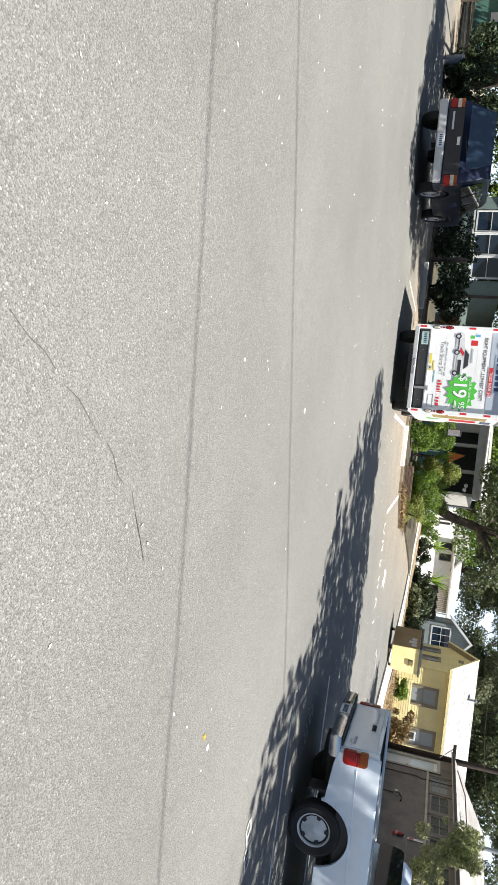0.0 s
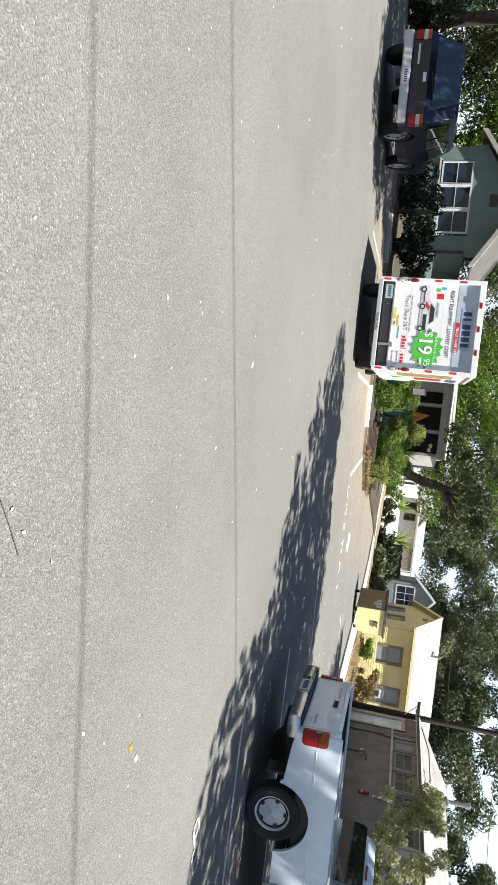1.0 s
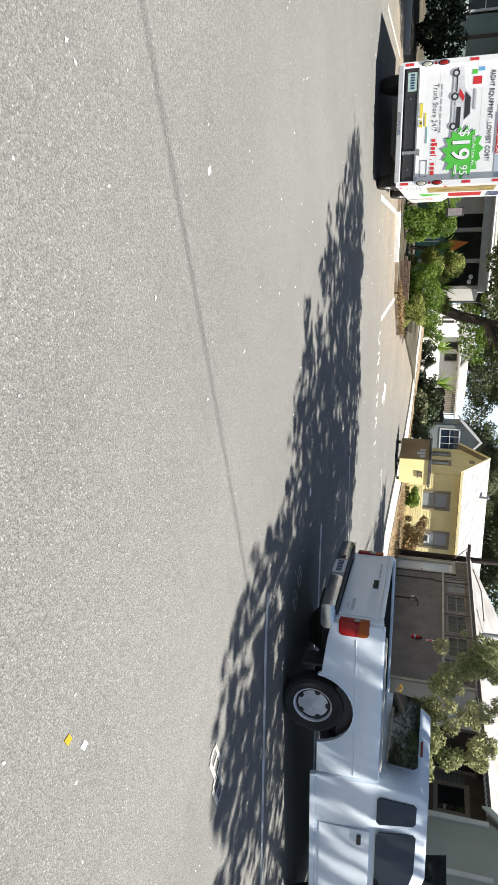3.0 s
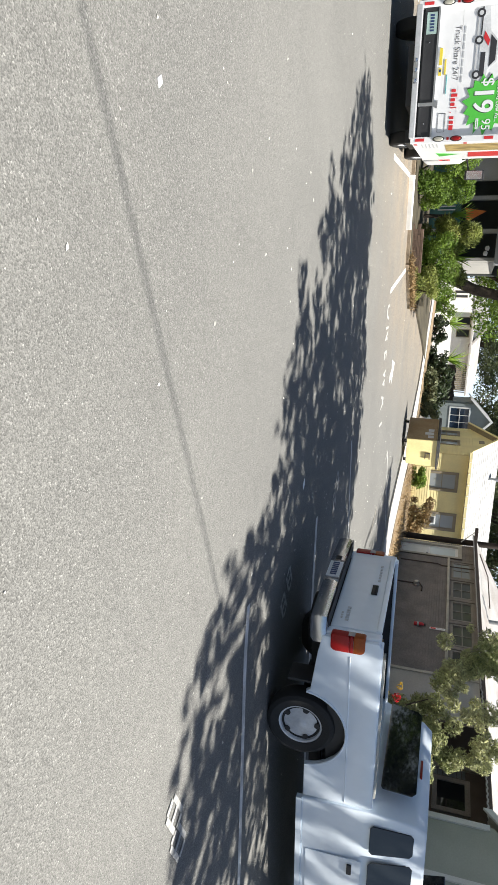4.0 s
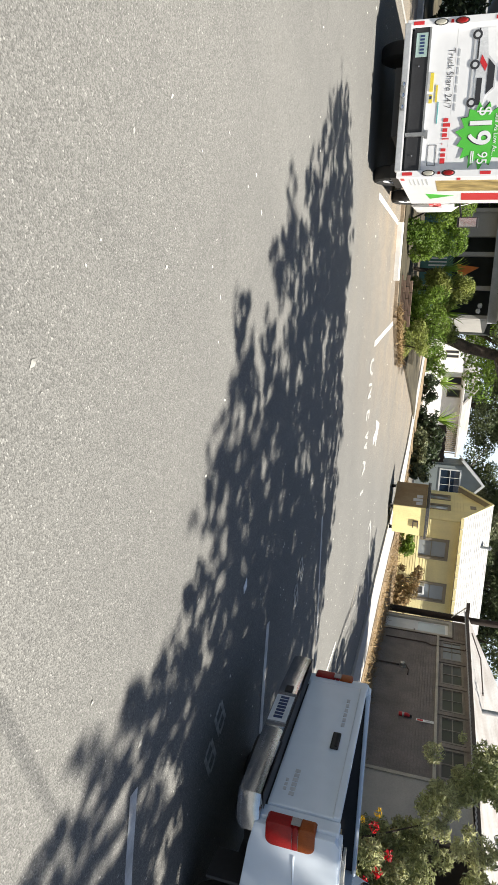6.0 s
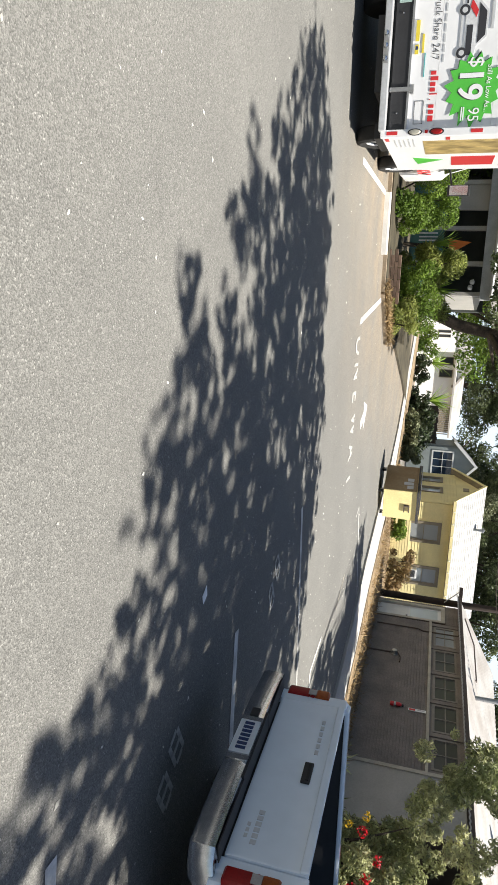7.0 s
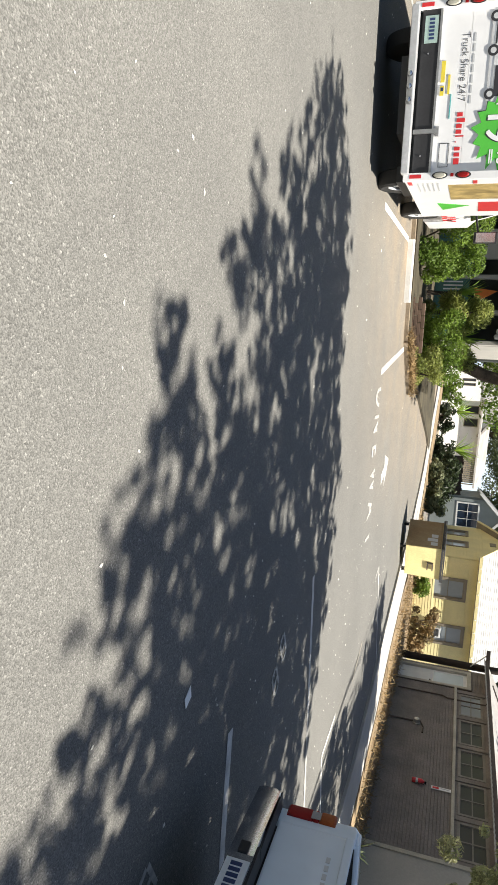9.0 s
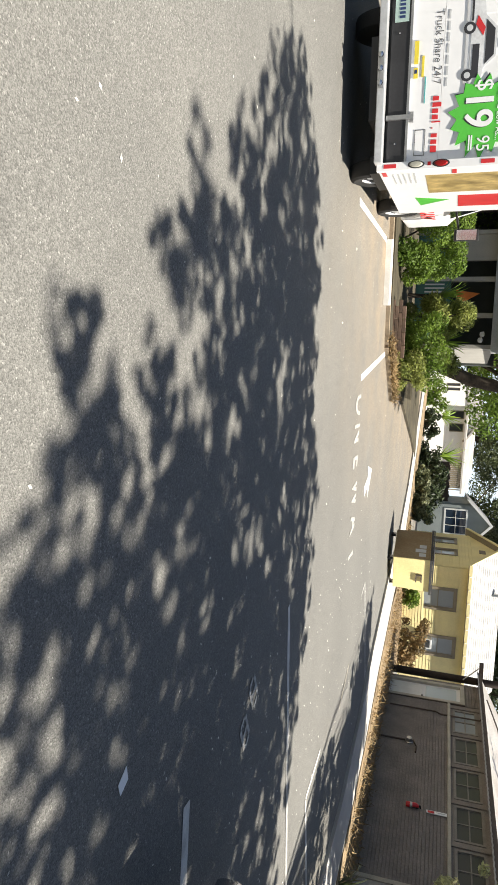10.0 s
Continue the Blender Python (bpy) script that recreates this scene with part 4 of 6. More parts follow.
part("side_porch_wall", boxes((-3.0, 0.3, -0.2, -0.2, 0.42, 2.5)), BROWNT, TB)
for k in range(6):
    part("baluster", boxes((1.9 + k * 0.12, -0.03, 0.35, 1.94 + k * 0.12, 0.0, 0.95)), WHITETRIM, TB)
part("house_lamp", lathe([(0, -0.12), (0.07, -0.1), (0.09, 0.0), (0.03, 0.03)], 12, "z"), WHITETRIM, TB, at=pose(3.9, -0.15, 2.2))
part("house_lamp", lathe([(0, -0.12), (0.07, -0.1), (0.09, 0.0), (0.03, 0.03)], 12, "z"), WHITETRIM, TB, at=pose(4.08, -0.15, 2.15))
flag = thing("orange_pennant", TB.matrix_basis @ pose(2.5, -0.1, 1.3), "orange triangular pennant hung in the dark porch", "flag")
part("cloth", prism([(0, 0), (0.48, 0.08), (0.1, 0.72)], -0.012, 0.0, "y"), ORANGEP, flag)

# grey-green house with the gridded window, in the shade of trees
GH = thing("grey_green_house", pose(-12.3, 32.9, 0.1, 0, 0, 12.5), "grey-green gabled house with white-framed windows in shade", "house")
part("wall", cut_wall(4.5, 0, 2.75, [(0.55, 3.75, 1.45, 2.85)]), GREYGREEN, GH)
for k in range(3):
    window(GH, 0.6 + k * 1.03, 1.6 + k * 1.03, 1.5, 2.75, WHITETRIM, 1, 2, fw=0.07, glass=GLASSB)
part("window_mullion", boxes((1.6, -0.04, 1.45, 1.63, 0.03, 2.75), (2.63, -0.04, 1.45, 2.66, 0.03, 2.75), (0.5, -0.05, 1.38, 3.8, 0.03, 1.45)), WHITETRIM, GH)
part("gable", prism([(-0.1, 2.75), (4.6, 2.75), (4.6, 3.2), (2.25, 4.6), (-0.1, 3.2)], 0, 0.14, "y"), GREYGREEN, GH)
part("rake_board", prism([(-0.6, 2.9), (-0.6, 3.1), (2.25, 4.9), (5.1, 3.1), (5.1, 2.9), (2.25, 4.68)], -0.35, -0.25, "y"), TAUPE, GH)
part("roof", prism([(-0.6, 3.0), (-0.6, 3.08), (2.25, 4.88), (5.1, 3.08), (5.1, 3.0), (2.25, 4.76)], -0.25, 6, "y"), DARKROOF, GH)
part("gable_vent", boxes((2.0, -0.03, 3.5, 2.5, -0.002, 3.8)), BROWNT, GH)
part("side_wall", boxes((4.36, 0.14, 0, 4.5, 6, 2.75)), GREYGREEN, GH)
part("side_wall", boxes((0, 0.14, 0, 0.14, 6, 2.75)), GREYGREEN, GH)
part("end_board", boxes((4.4, -0.05, 0, 4.52, -0.002, 2.7)), BROWNT, GH)


# ---- vehicles ----
def wheel(parent, x, y, z, r, w, side, spokes=5, rim_r=0.62, name="wheel"):
    """A tyre with a spoked rim; side is +1 or -1, the way its outer face looks along x."""
    hub = new(name)
    hub.parent = parent
    hub.matrix_basis = pose(x, y, z) @ Matrix.Diagonal((side, 1, 1, 1))
    h, rr = w / 2, r * rim_r
    part("tyre", lathe([(rr, -h * 0.9), (r * 0.86, -h), (r * 0.97, -h * 0.8), (r, -h * 0.45), (r, h * 0.45), (r * 0.97, h * 0.8), (r * 0.86, h), (rr * 1.02, h * 0.85), (rr, h * 0.5)], 40), RUBBER, hub, smooth=True)
    bm = lathe([(rr * 1.01, -h * 0.85), (rr * 1.01, h * 0.8), (rr * 0.93, h * 0.75), (rr * 0.88, h * 0.35)], 40, caps=False)
    part("rim", bm, RIM, hub, smooth=True)
    part("disc", lathe([(rr * 0.97, h * 0.3), (rr * 0.9, h * 0.46), (rr * 0.5, h * 0.6), (0.0, h * 0.66)], 36, caps=False), RIM, hub, smooth=True)
    for k in range(spokes):
        a = 2 * math.pi * k / spokes
        s = prism([(-0.06 * r, 0.41 * r), (0.0, 0.395 * r), (0.06 * r, 0.41 * r), (0.105 * r, 0.52 * r), (0.0, 0.545 * r), (-0.105 * r, 0.52 * r)], h * 0.36, h * 0.64, "x")
        part("slot", s, BLACKP, hub, at=pose(0, 0, 0, math.degrees(a), 0, 0))
    part("hub_cap", lathe([(0.0, h * 0.72), (0.1 * r, h * 0.7), (0.2 * r, h * 0.6), (0.2 * r, h * 0.25)], 20), RIM, hub, smooth=True)
    return hub


def arc(cy, cz, r, a0, a1, n=12):
    return [(cy + r * math.cos(radians(a0 + (a1 - a0) * k / n)), cz + r * math.sin(radians(a0 + (a1 - a0) * k / n))) for k in range(n + 1)]


def rear_text(text, size, m, parent, x, z, y, **k):
    return words(text, size, m, parent, pose(x, y, z, 90, 0, 0), **k)


# white pickup; local +y is its heading, the tail at y = 0
PX, PY = 8.60, 19.32
pk = thing("pickup_truck", pose(PX, PY, -0.045, 0, 0, -70), "white compact pickup with open bed, parked in a stall", "pickup truck")
W = 0.845
for s in (1, -1):
    side = [(0.02, 0.54), (0.02, 1.05), (0.06, 1.08), (1.93, 1.085), (1.95, 1.06), (1.95, 0.40)] + arc(1.11, 0.36, 0.44, 5, 175)[0:] + [(0.64, 0.44), (0.2, 0.5)]
    bm = prism(side, W - 0.05, W, "x", bevel=0.012)
    if s < 0:
        bmesh.ops.transform(bm, matrix=Matrix.Diagonal((-1, 1, 1, 1)), verts=bm.verts[:])
        bmesh.ops.reverse_faces(bm, faces=bm.faces[:])
    part("bed_side", bm, CARWHITE, pk, smooth=True)
    # flared lip round the arch and crease along the side
    part("arch_lip", tube([(s * (W + 0.004), y, z) for y, z in arc(1.11, 0.36, 0.442, 6, 174, 16)], 0.011, 6), CARWHITE, pk, smooth=True)
    part("crease", tube([(s * (W - 0.001), 0.2, 0.80), (s * (W - 0.001), 1.92, 0.82)], 0.007, 6), CARWHITE, pk)
    part("bed_rail", boxes((s * (W - 0.06) - 0.05, 0.05, 1.055, s * (W - 0.06) + 0.05, 1.95, 1.09), bevel=0.012), CARWHITE, pk)
    part("wheel_well", boxes((s * 0.51 - 0.1, 0.64, 0.35, s * 0.51 + 0.1, 1.58, 0.82), (s * 0.7 - 0.088, 0.64, 0.8, s * 0.7 + 0.088, 1.58, 0.82)), BLACKP, pk)
part("bed_floor", boxes((-0.7, 0.04, 0.55, 0.7, 1.95, 0.60)), BLACKP, pk)
for s in (1, -1):
    part("bed_liner", boxes((s * 0.775 - 0.012, 0.06, 0.6, s * 0.775 + 0.012, 1.92, 1.055)), BLACKP, pk)
part("bed_front", boxes((-0.79, 1.93, 0.5, 0.79, 1.97, 1.075)), CARWHITE, pk)
part("plywood_panel", boxes((0.70, 0.05, 0.63, 0.735, 1.9, 1.075)), BEDWOOD, pk, "bare plywood liner board in the bed")
part("plywood_panel", boxes((0.63, 0.25, 1.092, 0.74, 1.9, 1.108)), mat("cream_board", (0.5, 0.48, 0.42), 0.7, var=0.1), pk)
gate = part("tailgate", boxes((-0.70, -0.012, 0.585, 0.70, 0.03, 1.06), bevel=0.014), CARWHITE, pk, "white tailgate with black handle")
part("tailgate_lip", boxes((-0.70, -0.026, 1.01, 0.70, -0.005, 1.064), bevel=0.01), CARWHITE, gate)
part("handle", boxes((-0.09, -0.028, 0.885, 0.09, -0.014, 0.945), bevel=0.008), BLACKP, gate, "black plastic handle")
part("handle_grip", boxes((-0.07, -0.034, 0.915, 0.07, -0.026, 0.935), bevel=0.003), RUBBER, gate)
for k in range(6):
    part("badge_bar", boxes((-0.52 + k * 0.06, -0.016, 0.925, -0.48 + k * 0.06, -0.0125, 0.95)), GREYPR, gate)
for k in range(6):
    part("badge_bar", boxes((0.36 + k * 0.042, -0.016, 0.70, 0.39 + k * 0.042, -0.0125, 0.735)), GREYPR, gate)
for k in range(3):
    part("badge_bar", boxes((0.46 + k * 0.04, -0.016, 0.655, 0.485 + k * 0.04, -0.0125, 0.675)), GREYPR, gate)
for s in (1, -1):
    def lens(z0, z1, low, high, inner=0.765, back=-0.018):
        r = 0.05
        pts = [(back, z0 + 0.012), (back + 0.012, z0)]
        pts += arc(0.155 - r, z0 + r, r, -90, 0, 5) if low else [(0.155, z0)]
        pts += arc(0.155 - r, z1 - r, r, 0, 90, 5) if high else [(0.155, z1)]
        pts += [(back + 0.012, z1), (back, z1 - 0.012)]
        a, b = sorted((s * inner, s * (W + 0.007)))
        return prism(pts, a, b, "x", bevel=0.007)
    lamp = part("tail_lamp", lens(0.615, 0.785, True, False), REDL, pk, "red and amber rear lamp", smooth=True)
    part("amber_lens", lens(0.824, 0.93, False, True), AMBER, lamp, smooth=True)
    part("red_band", lens(0.786, 0.823, False, False), REDL, lamp, smooth=True)
    a, b = sorted((s * 0.775, s * 0.835))
    part("reversing_lens", boxes((a, -0.024, 0.772, b, -0.0185, 0.832), bevel=0.002), mat("clear_ribbed_lens", (0.42, 0.38, 0.36), 0.25, var=0.1, fine=90, bump=0.1), lamp)
    a, b = sorted((s * 0.705, s * 0.797))
    part("corner_post", boxes((a, -0.002, 0.545, b, 0.06, 1.068), bevel=0.01), CARWHITE, pk)
bump = part("rear_bumper", prism([(-0.845, -0.03), (-0.80, -0.145), (-0.35, -0.19), (0.35, -0.19), (0.80, -0.155), (0.84, -0.06), (0.84, 0.1), (0.78, -0.01), (-0.78, -0.01), (-0.84, 0.1)], 0.41, 0.575, "z", bevel=0.045), CHROME, pk, "worn chrome step bumper", smooth=True)
part("step_pad", boxes((-0.78, -0.15, 0.575, -0.3, -0.03, 0.582), (0.3, -0.15, 0.575, 0.78, -0.03, 0.582), (-0.3, -0.17, 0.545, 0.3, -0.03, 0.58)), BLACKP, bump)
part("plate_recess", boxes((-0.2, -0.196, 0.425, 0.2, -0.186, 0.57)), CHROME, bump)
plate = part("number_plate", boxes((-0.152, -0.204, 0.43, 0.152, -0.197, 0.565), bevel=0.003), PLATE, bump, "white number plate with dark bars")
for k in range(7):
    part("plate_bar", boxes((-0.13 + k * 0.038, -0.207, 0.465, -0.105 + k * 0.038, -0.2035, 0.53)), NAVYP, plate)
part("light_box", boxes((-0.29, -0.2, 0.47, -0.21, -0.185, 0.53), bevel=0.006), BLACKP, bump)
part("frame_rail", boxes((-0.5, 0.05, 0.38, -0.4, 3.2, 0.5), (0.4, 0.05, 0.38, 0.5, 3.2, 0.5)), BLACKP, pk)
part("axle", tube([(-0.75, 1.07, 0.345), (0, 1.07, 0.36), (0.75, 1.07, 0.345)], [0.05, 0.11, 0.05], 10), BLACKP, pk)
part("spare_wheel", lathe([(0.0, 0.30), (0.2, 0.28), (0.3, 0.3), (0.31, 0.36), (0.28, 0.42), (0.0, 0.42)], 24, "z"), RUBBER, pk, at=pose(0, 0.45, 0))
for s in (0.715, -0.715):
    part("mud_flap", boxes((s - 0.115, 0.56, 0.22, s + 0.115, 0.585, 0.48)), BLACKP, pk)
for x, y in ((0.73, 1.11), (-0.73, 1.11), (0.73, 4.2), (-0.73, 4.2)):
    wheel(pk, x, y, 0.345, 0.345, 0.21, 1 if x > 0 else -1)


def cabin(parent, outline, half, top_half, glass, paint, zb, zt):
    """A cab body whose sides lean in above zb."""
    bm = bmesh.new()
    lean = lambda z: half - (half - top_half) * max(0, (z - zb) / (zt - zb))
    l, r = ([bm.verts.new((s * lean(z), y, z)) for y, z in outline] for s in (-1, 1))
    bm.faces.new(l)
    bm.faces.new(r[::-1])
    n = len(outline)
    for i in range(n):
        bm.faces.new((l[i], r[i], r[(i + 1) % n], l[(i + 1) % n]))
    bmesh.ops.recalc_face_normals(bm, faces=bm.faces[:])
    sharp = [e for e in bm.edges if e.calc_face_angle(0) > 0.35]
    bmesh.ops.bevel(bm, geom=sharp, offset=0.03, segments=3, affect="EDGES", profile=0.6)
    return part("cab", bm, paint, parent, smooth=True), lean


def side_glass(parent, pts, lean, s, material, name="side_window", lift=0.006, thick=0.012):
    bm = bmesh.new()
    a = [bm.verts.new((s * (lean(z) + lift), y, z)) for y, z in pts]
    b = [bm.verts.new((s * (lean(z) + lift - thick), y, z)) for y, z in pts]
    bm.faces.new(a)
    bm.faces.new(b[::-1])
    for i in range(len(pts)):
        j = (i + 1) % len(pts)
        bm.faces.new((a[i], b[i], b[j], a[j]))
    bmesh.ops.recalc_face_normals(bm, faces=bm.faces[:])
    return part(name, bm, material, parent)


cab_line = [(1.99, 0.38), (1.99, 1.06), (2.13, 1.54), (2.22, 1.64), (3.3, 1.66), (3.52, 1.6), (4.0, 1.07), (4.95, 0.95), (5.02, 0.6), (5.0, 0.38)] + arc(4.2, 0.36, 0.42, 0, 180, 12) + [(3.7, 0.38)]
cab, lean = cabin(pk, cab_line, W, 0.73, GLASS, CARWHITE, 1.0, 1.65)
part("rear_window", prism([(-0.63, 1.14), (-0.6, 1.12), (0.6, 1.12), (0.63, 1.14), (0.61, 1.42), (0.56, 1.46), (-0.56, 1.46), (-0.61, 1.42)], -0.008, 0.004, "y", bevel=0.002), GLASS, pk, "dark rear cab window", at=pose(0, 2.0, 0) @ Matrix(((1, 0, 0, 0), (0, 1, 0.277, -0.30), (0, 0, 1, 0), (0, 0, 0, 1))))
part("stop_lamp", boxes((-0.12, 2.115, 1.53, 0.12, 2.17, 1.555)), REDL, pk)
for s in (1, -1):
    side_glass(pk, [(2.17, 1.12), (2.2, 1.09), (2.5, 1.09), (2.54, 1.12), (2.54, 1.49), (2.5, 1.52), (2.28, 1.52), (2.24, 1.49)], lean, s, GLASS)
    side_glass(pk, [(2.66, 1.12), (2.7, 1.09), (3.72, 1.09), (3.42, 1.48), (3.2, 1.53), (2.7, 1.53), (2.66, 1.5)], lean, s, GLASS)
    d = part("door", prism([(2.66, 0.44), (3.82, 0.44), (3.82, 1.02), (2.66, 1.02)], s * (W + 0.002) - 0.004, s * (W + 0.002) + 0.004, "x", bevel=0.003), CARWHITE, pk)
    part("door_handle", boxes((s * (W + 0.018) - 0.01, 2.72, 0.88, s * (W + 0.018) + 0.01, 2.85, 0.93), bevel=0.005), BLACKP, d)
    part("sill", boxes((s * (W - 0.02) - 0.03, 2.0, 0.33, s * (W - 0.02) + 0.03, 3.75, 0.385)), CARWHITE, pk)
    part("mirror", boxes((s * (W + 0.12) - 0.09, 3.6, 1.06, s * (W + 0.12) + 0.09, 3.68, 1.2), bevel=0.02), BLACKP, pk)
    part("headlamp", boxes((s * 0.62 - 0.15, 4.98, 0.68, s * 0.62 + 0.15, 5.035, 0.82), bevel=0.01), CLEARL, pk)
part("windscreen", prism([(-0.62, 1.08), (0.62, 1.08), (0.56, 1.48), (-0.56, 1.48)], -0.006, 0.006, "y"), GLASS, pk, at=pose(0, 3.985, 0) @ Matrix(((1, 0, 0, 0), (0, 1, -1.03, 1.09), (0, 0, 1, 0), (0, 0, 0, 1))))
part("front_bumper", boxes((-0.8, 5.0, 0.4, 0.8, 5.1, 0.58), bevel=0.03), CHROME, pk)

# white rental box truck; local +y is its heading, the rear at y = 0
tz = gz(1.14, 22.9)
tk = thing("box_truck", pose(1.168, 22.91, tz, 0.6, 0, 20.0) @ Matrix.Diagonal((0.972, 1, 1, 1)), "white rental box truck with printed roll-up door", "box truck")
H, ZB, ZT = 1.02, 0.44, 2.58
part("box_side", boxes((H - 0.03, 0.06, ZB, H, 3.1, ZT - 0.06)), TRUCKWHITE, tk)
part("box_side", boxes((-H, 0.06, ZB, -H + 0.03, 3.1, ZT - 0.06)), TRUCKWHITE, tk)
part("box_roof", boxes((-H, 0.02, ZT - 0.06, H, 3.1, ZT), bevel=0.02), TRUCKWHITE, tk)
part("box_front", boxes((-H + 0.03, 3.05, ZB, H - 0.03, 3.1, ZT - 0.06)), TRUCKWHITE, tk)
part("box_floor", boxes((-H + 0.03, 0.1, ZB, H - 0.03, 3.05, ZB + 0.12)), BLACKP, tk)
for s in (1, -1):
    a, b = sorted((s * 0.93, s * (H + 0.004)))
    post = part("rear_post", boxes((a, 0.0, ZB - 0.02, b, 0.09, ZT - 0.12), bevel=0.006), TRUCKWHITE, tk)
    for z, m, r in ((0.86, CLEARL, 0.05), (1.13, REDL, 0.05)):
        lamp = part("marker_lamp", lathe([(0, -0.03), (0.036, -0.026), (0.048, -0.008), (0.05, 0.0)], 20, "y"), m, post, at=pose(s * 0.968, 0, z) @ Matrix.Diagonal((0.72, 1, 1.55, 1)))
        part("bezel", lathe([(0.05, -0.01), (0.06, -0.006), (0.06, 0)], 20, "y"), BLACKP, lamp)
    part("reflector", boxes((s * 0.968 - 0.02, -0.012, 0.985, s * 0.968 + 0.02, -0.002, 1.02)), REDL, post)
    for z in (0.5, 1.55, 2.05):
        part("reflective_tape", boxes((s * 0.975 - 0.022, -0.004, z, s * 0.975 + 0.022, -0.001, z + 0.14)), REDP, post)
header = part("rear_header", boxes((-H - 0.004, 0.0, ZT - 0.12, H + 0.004, 0.09, ZT + 0.004), bevel=0.006), TRUCKWHITE, tk)
for x in (-0.5, 0.0, 0.5):
    part("marker_lamp", boxes((x - 0.06, -0.02, ZT - 0.09, x + 0.06, -0.001, ZT - 0.04), bevel=0.006), REDL, header)
rd = part("roll_up_door", boxes((-0.93, 0.085, 0.74, 0.93, 0.1, 2.47)), TRUCKWHITE, tk, "white roll-up door with printed advertising")
for k in range(5):
    part("door_slat", boxes((-0.93, 0.07, 0.74 + k * 0.345, 0.93, 0.084, 0.74 + (k + 1) * 0.345 - 0.003)), TRUCKWHITE, rd)
DY = 0.068
# grey panel behind the logo, with the header's shade painted into it
part("grey_band", boxes((-0.93, 0.064, 2.06, 0.93, DY - 0.0005, 2.46)), DOORGREY, rd)
sill = part("rear_sill", boxes((-0.93, 0.03, 0.52, 0.93, 0.1, 0.72)), BLACKP, tk, "black recessed sill panel")
part("sill_edge", boxes((-0.93, 0.02, 0.72, 0.93, 0.07, 0.745)), STEEL, sill)
rb = part("rear_bumper", boxes((-0.95, -0.12, 0.40, 0.95, 0.06, 0.485), bevel=0.01), mat("pale_steel", (0.62, 0.63, 0.64), 0.4, metal=0.4, var=0.1, fine=25, bump=0.05), tk, "grey steel step bumper")
part("number_plate", boxes((-0.86, 0.018, 0.55, -0.56, 0.029, 0.70)), mat("green_plate", (0.35, 0.47, 0.43), 0.5, var=0.1, bump=0), sill, "pale green number plate with bars")
for k in range(6):
    part("plate_bar", boxes((-0.83 + k * 0.042, 0.014, 0.6, -0.805 + k * 0.042, 0.0175, 0.66)), NAVYP, sill)
for x in (-0.17, -0.03, 0.12):
    part("hitch_ball", lathe([(0.0, 0.06), (0.028, 0.045), (0.03, 0.02), (0.015, 0.0), (0.03, -0.03), (0.03, -0.05)], 12, "y"), CHROME, rb, at=pose(x, -0.16, 0.44, 180, 0, 0))
part("hitch_bar", boxes((-0.2, -0.15, 0.42, 0.16, -0.115, 0.47)), STEEL, rb)
part("door_latch", boxes((0.42, 0.0, 0.5, 0.47, 0.05, 0.8), (0.39, 0.02, 0.76, 0.5, 0.06, 0.8)), STEEL, sill)
for x in (0.72, -0.45):
    part("bolt_head", boxes((x, 0.012, 0.6, x + 0.02, 0.03, 0.62), bevel=0.003), CHROME, sill)
# printing on the door
for x0, x1, z0, z1 in ((-0.36, -0.12, 0.775, 0.82), (-0.08, 0.03, 0.775, 0.82)):
    part("sticker", boxes((x0, 0.06, z0, x1, DY, z1)), YELLOWP, rd)
part("sticker", boxes((-0.06, 0.058, 0.782, -0.02, 0.0605, 0.812)), NAVYP, rd)
part("print_bar", boxes((-0.2, 0.063, 0.86, 0.02, DY, 0.885)), YELLOWP, rd)
part("print_bar", boxes((0.02, 0.063, 0.9, 0.3, DY, 0.912)), mat("teal_print", (0.1, 0.45, 0.45), 0.5, bump=0), rd)
rear_text("Truck Share 24/7", 0.125, mat("grey_print", (0.1, 0.1, 0.105), 0.5, bump=0), rd, -0.66, 0.99, DY - 0.002, depth=0.0006, squeeze=0.88, bold=-0.001)
for k, w in enumerate((0.045, 0.045, 0.045, 0.045, 0.014, 0.012, 0.04, 0.045, 0.07)):
    x0 = 0.235 + k * 0.066
    part("web_address_bar", boxes((x0, 0.064, 0.997, x0 + w, DY, 1.062 + (0.03 if k in (1, 4) else 0) - (0.05 if k == 5 else 0))), REDP, rd)
for k in range(7):
    part("small_print_bar", boxes((-0.64 + k * 0.115, 0.065, 1.12, -0.55 + k * 0.115, DY, 1.14)), GREYPR, rd)
part("outline_box", boxes((0.58, 0.065, 0.82, 0.86, DY, 0.826), (0.58, 0.065, 0.93, 0.86, DY, 0.936), (0.58, 0.065, 0.826, 0.586, DY, 0.93), (0.854, 0.065, 0.826, 0.86, DY, 0.93)), BLACKPR, rd)
# printed pickup and van: body, glass, wheels
pic = part("printed_vehicle", prism([(-0.88, 1.36), (-0.88, 1.46), (-0.55, 1.5), (-0.42, 1.62), (-0.12, 1.62), (-0.02, 1.5), (0.1, 1.48), (0.14, 1.36)], 0.064, DY, "y"), mat("light_grey_print", (0.72, 0.73, 0.74), 0.5, bump=0), rd)
part("printed_shadow", boxes((-0.86, 0.061, 1.31, 0.12, 0.0635, 1.335)), GREYPR, pic)
part("printed_glass", prism([(-0.5, 1.51), (-0.4, 1.6), (-0.14, 1.6), (-0.05, 1.51)], 0.061, 0.0635, "y"), BLACKPR, pic)
part("printed_grille", boxes((-0.26, 0.0605, 1.38, 0.08, 0.0632, 1.45)), BLACKPR, pic)
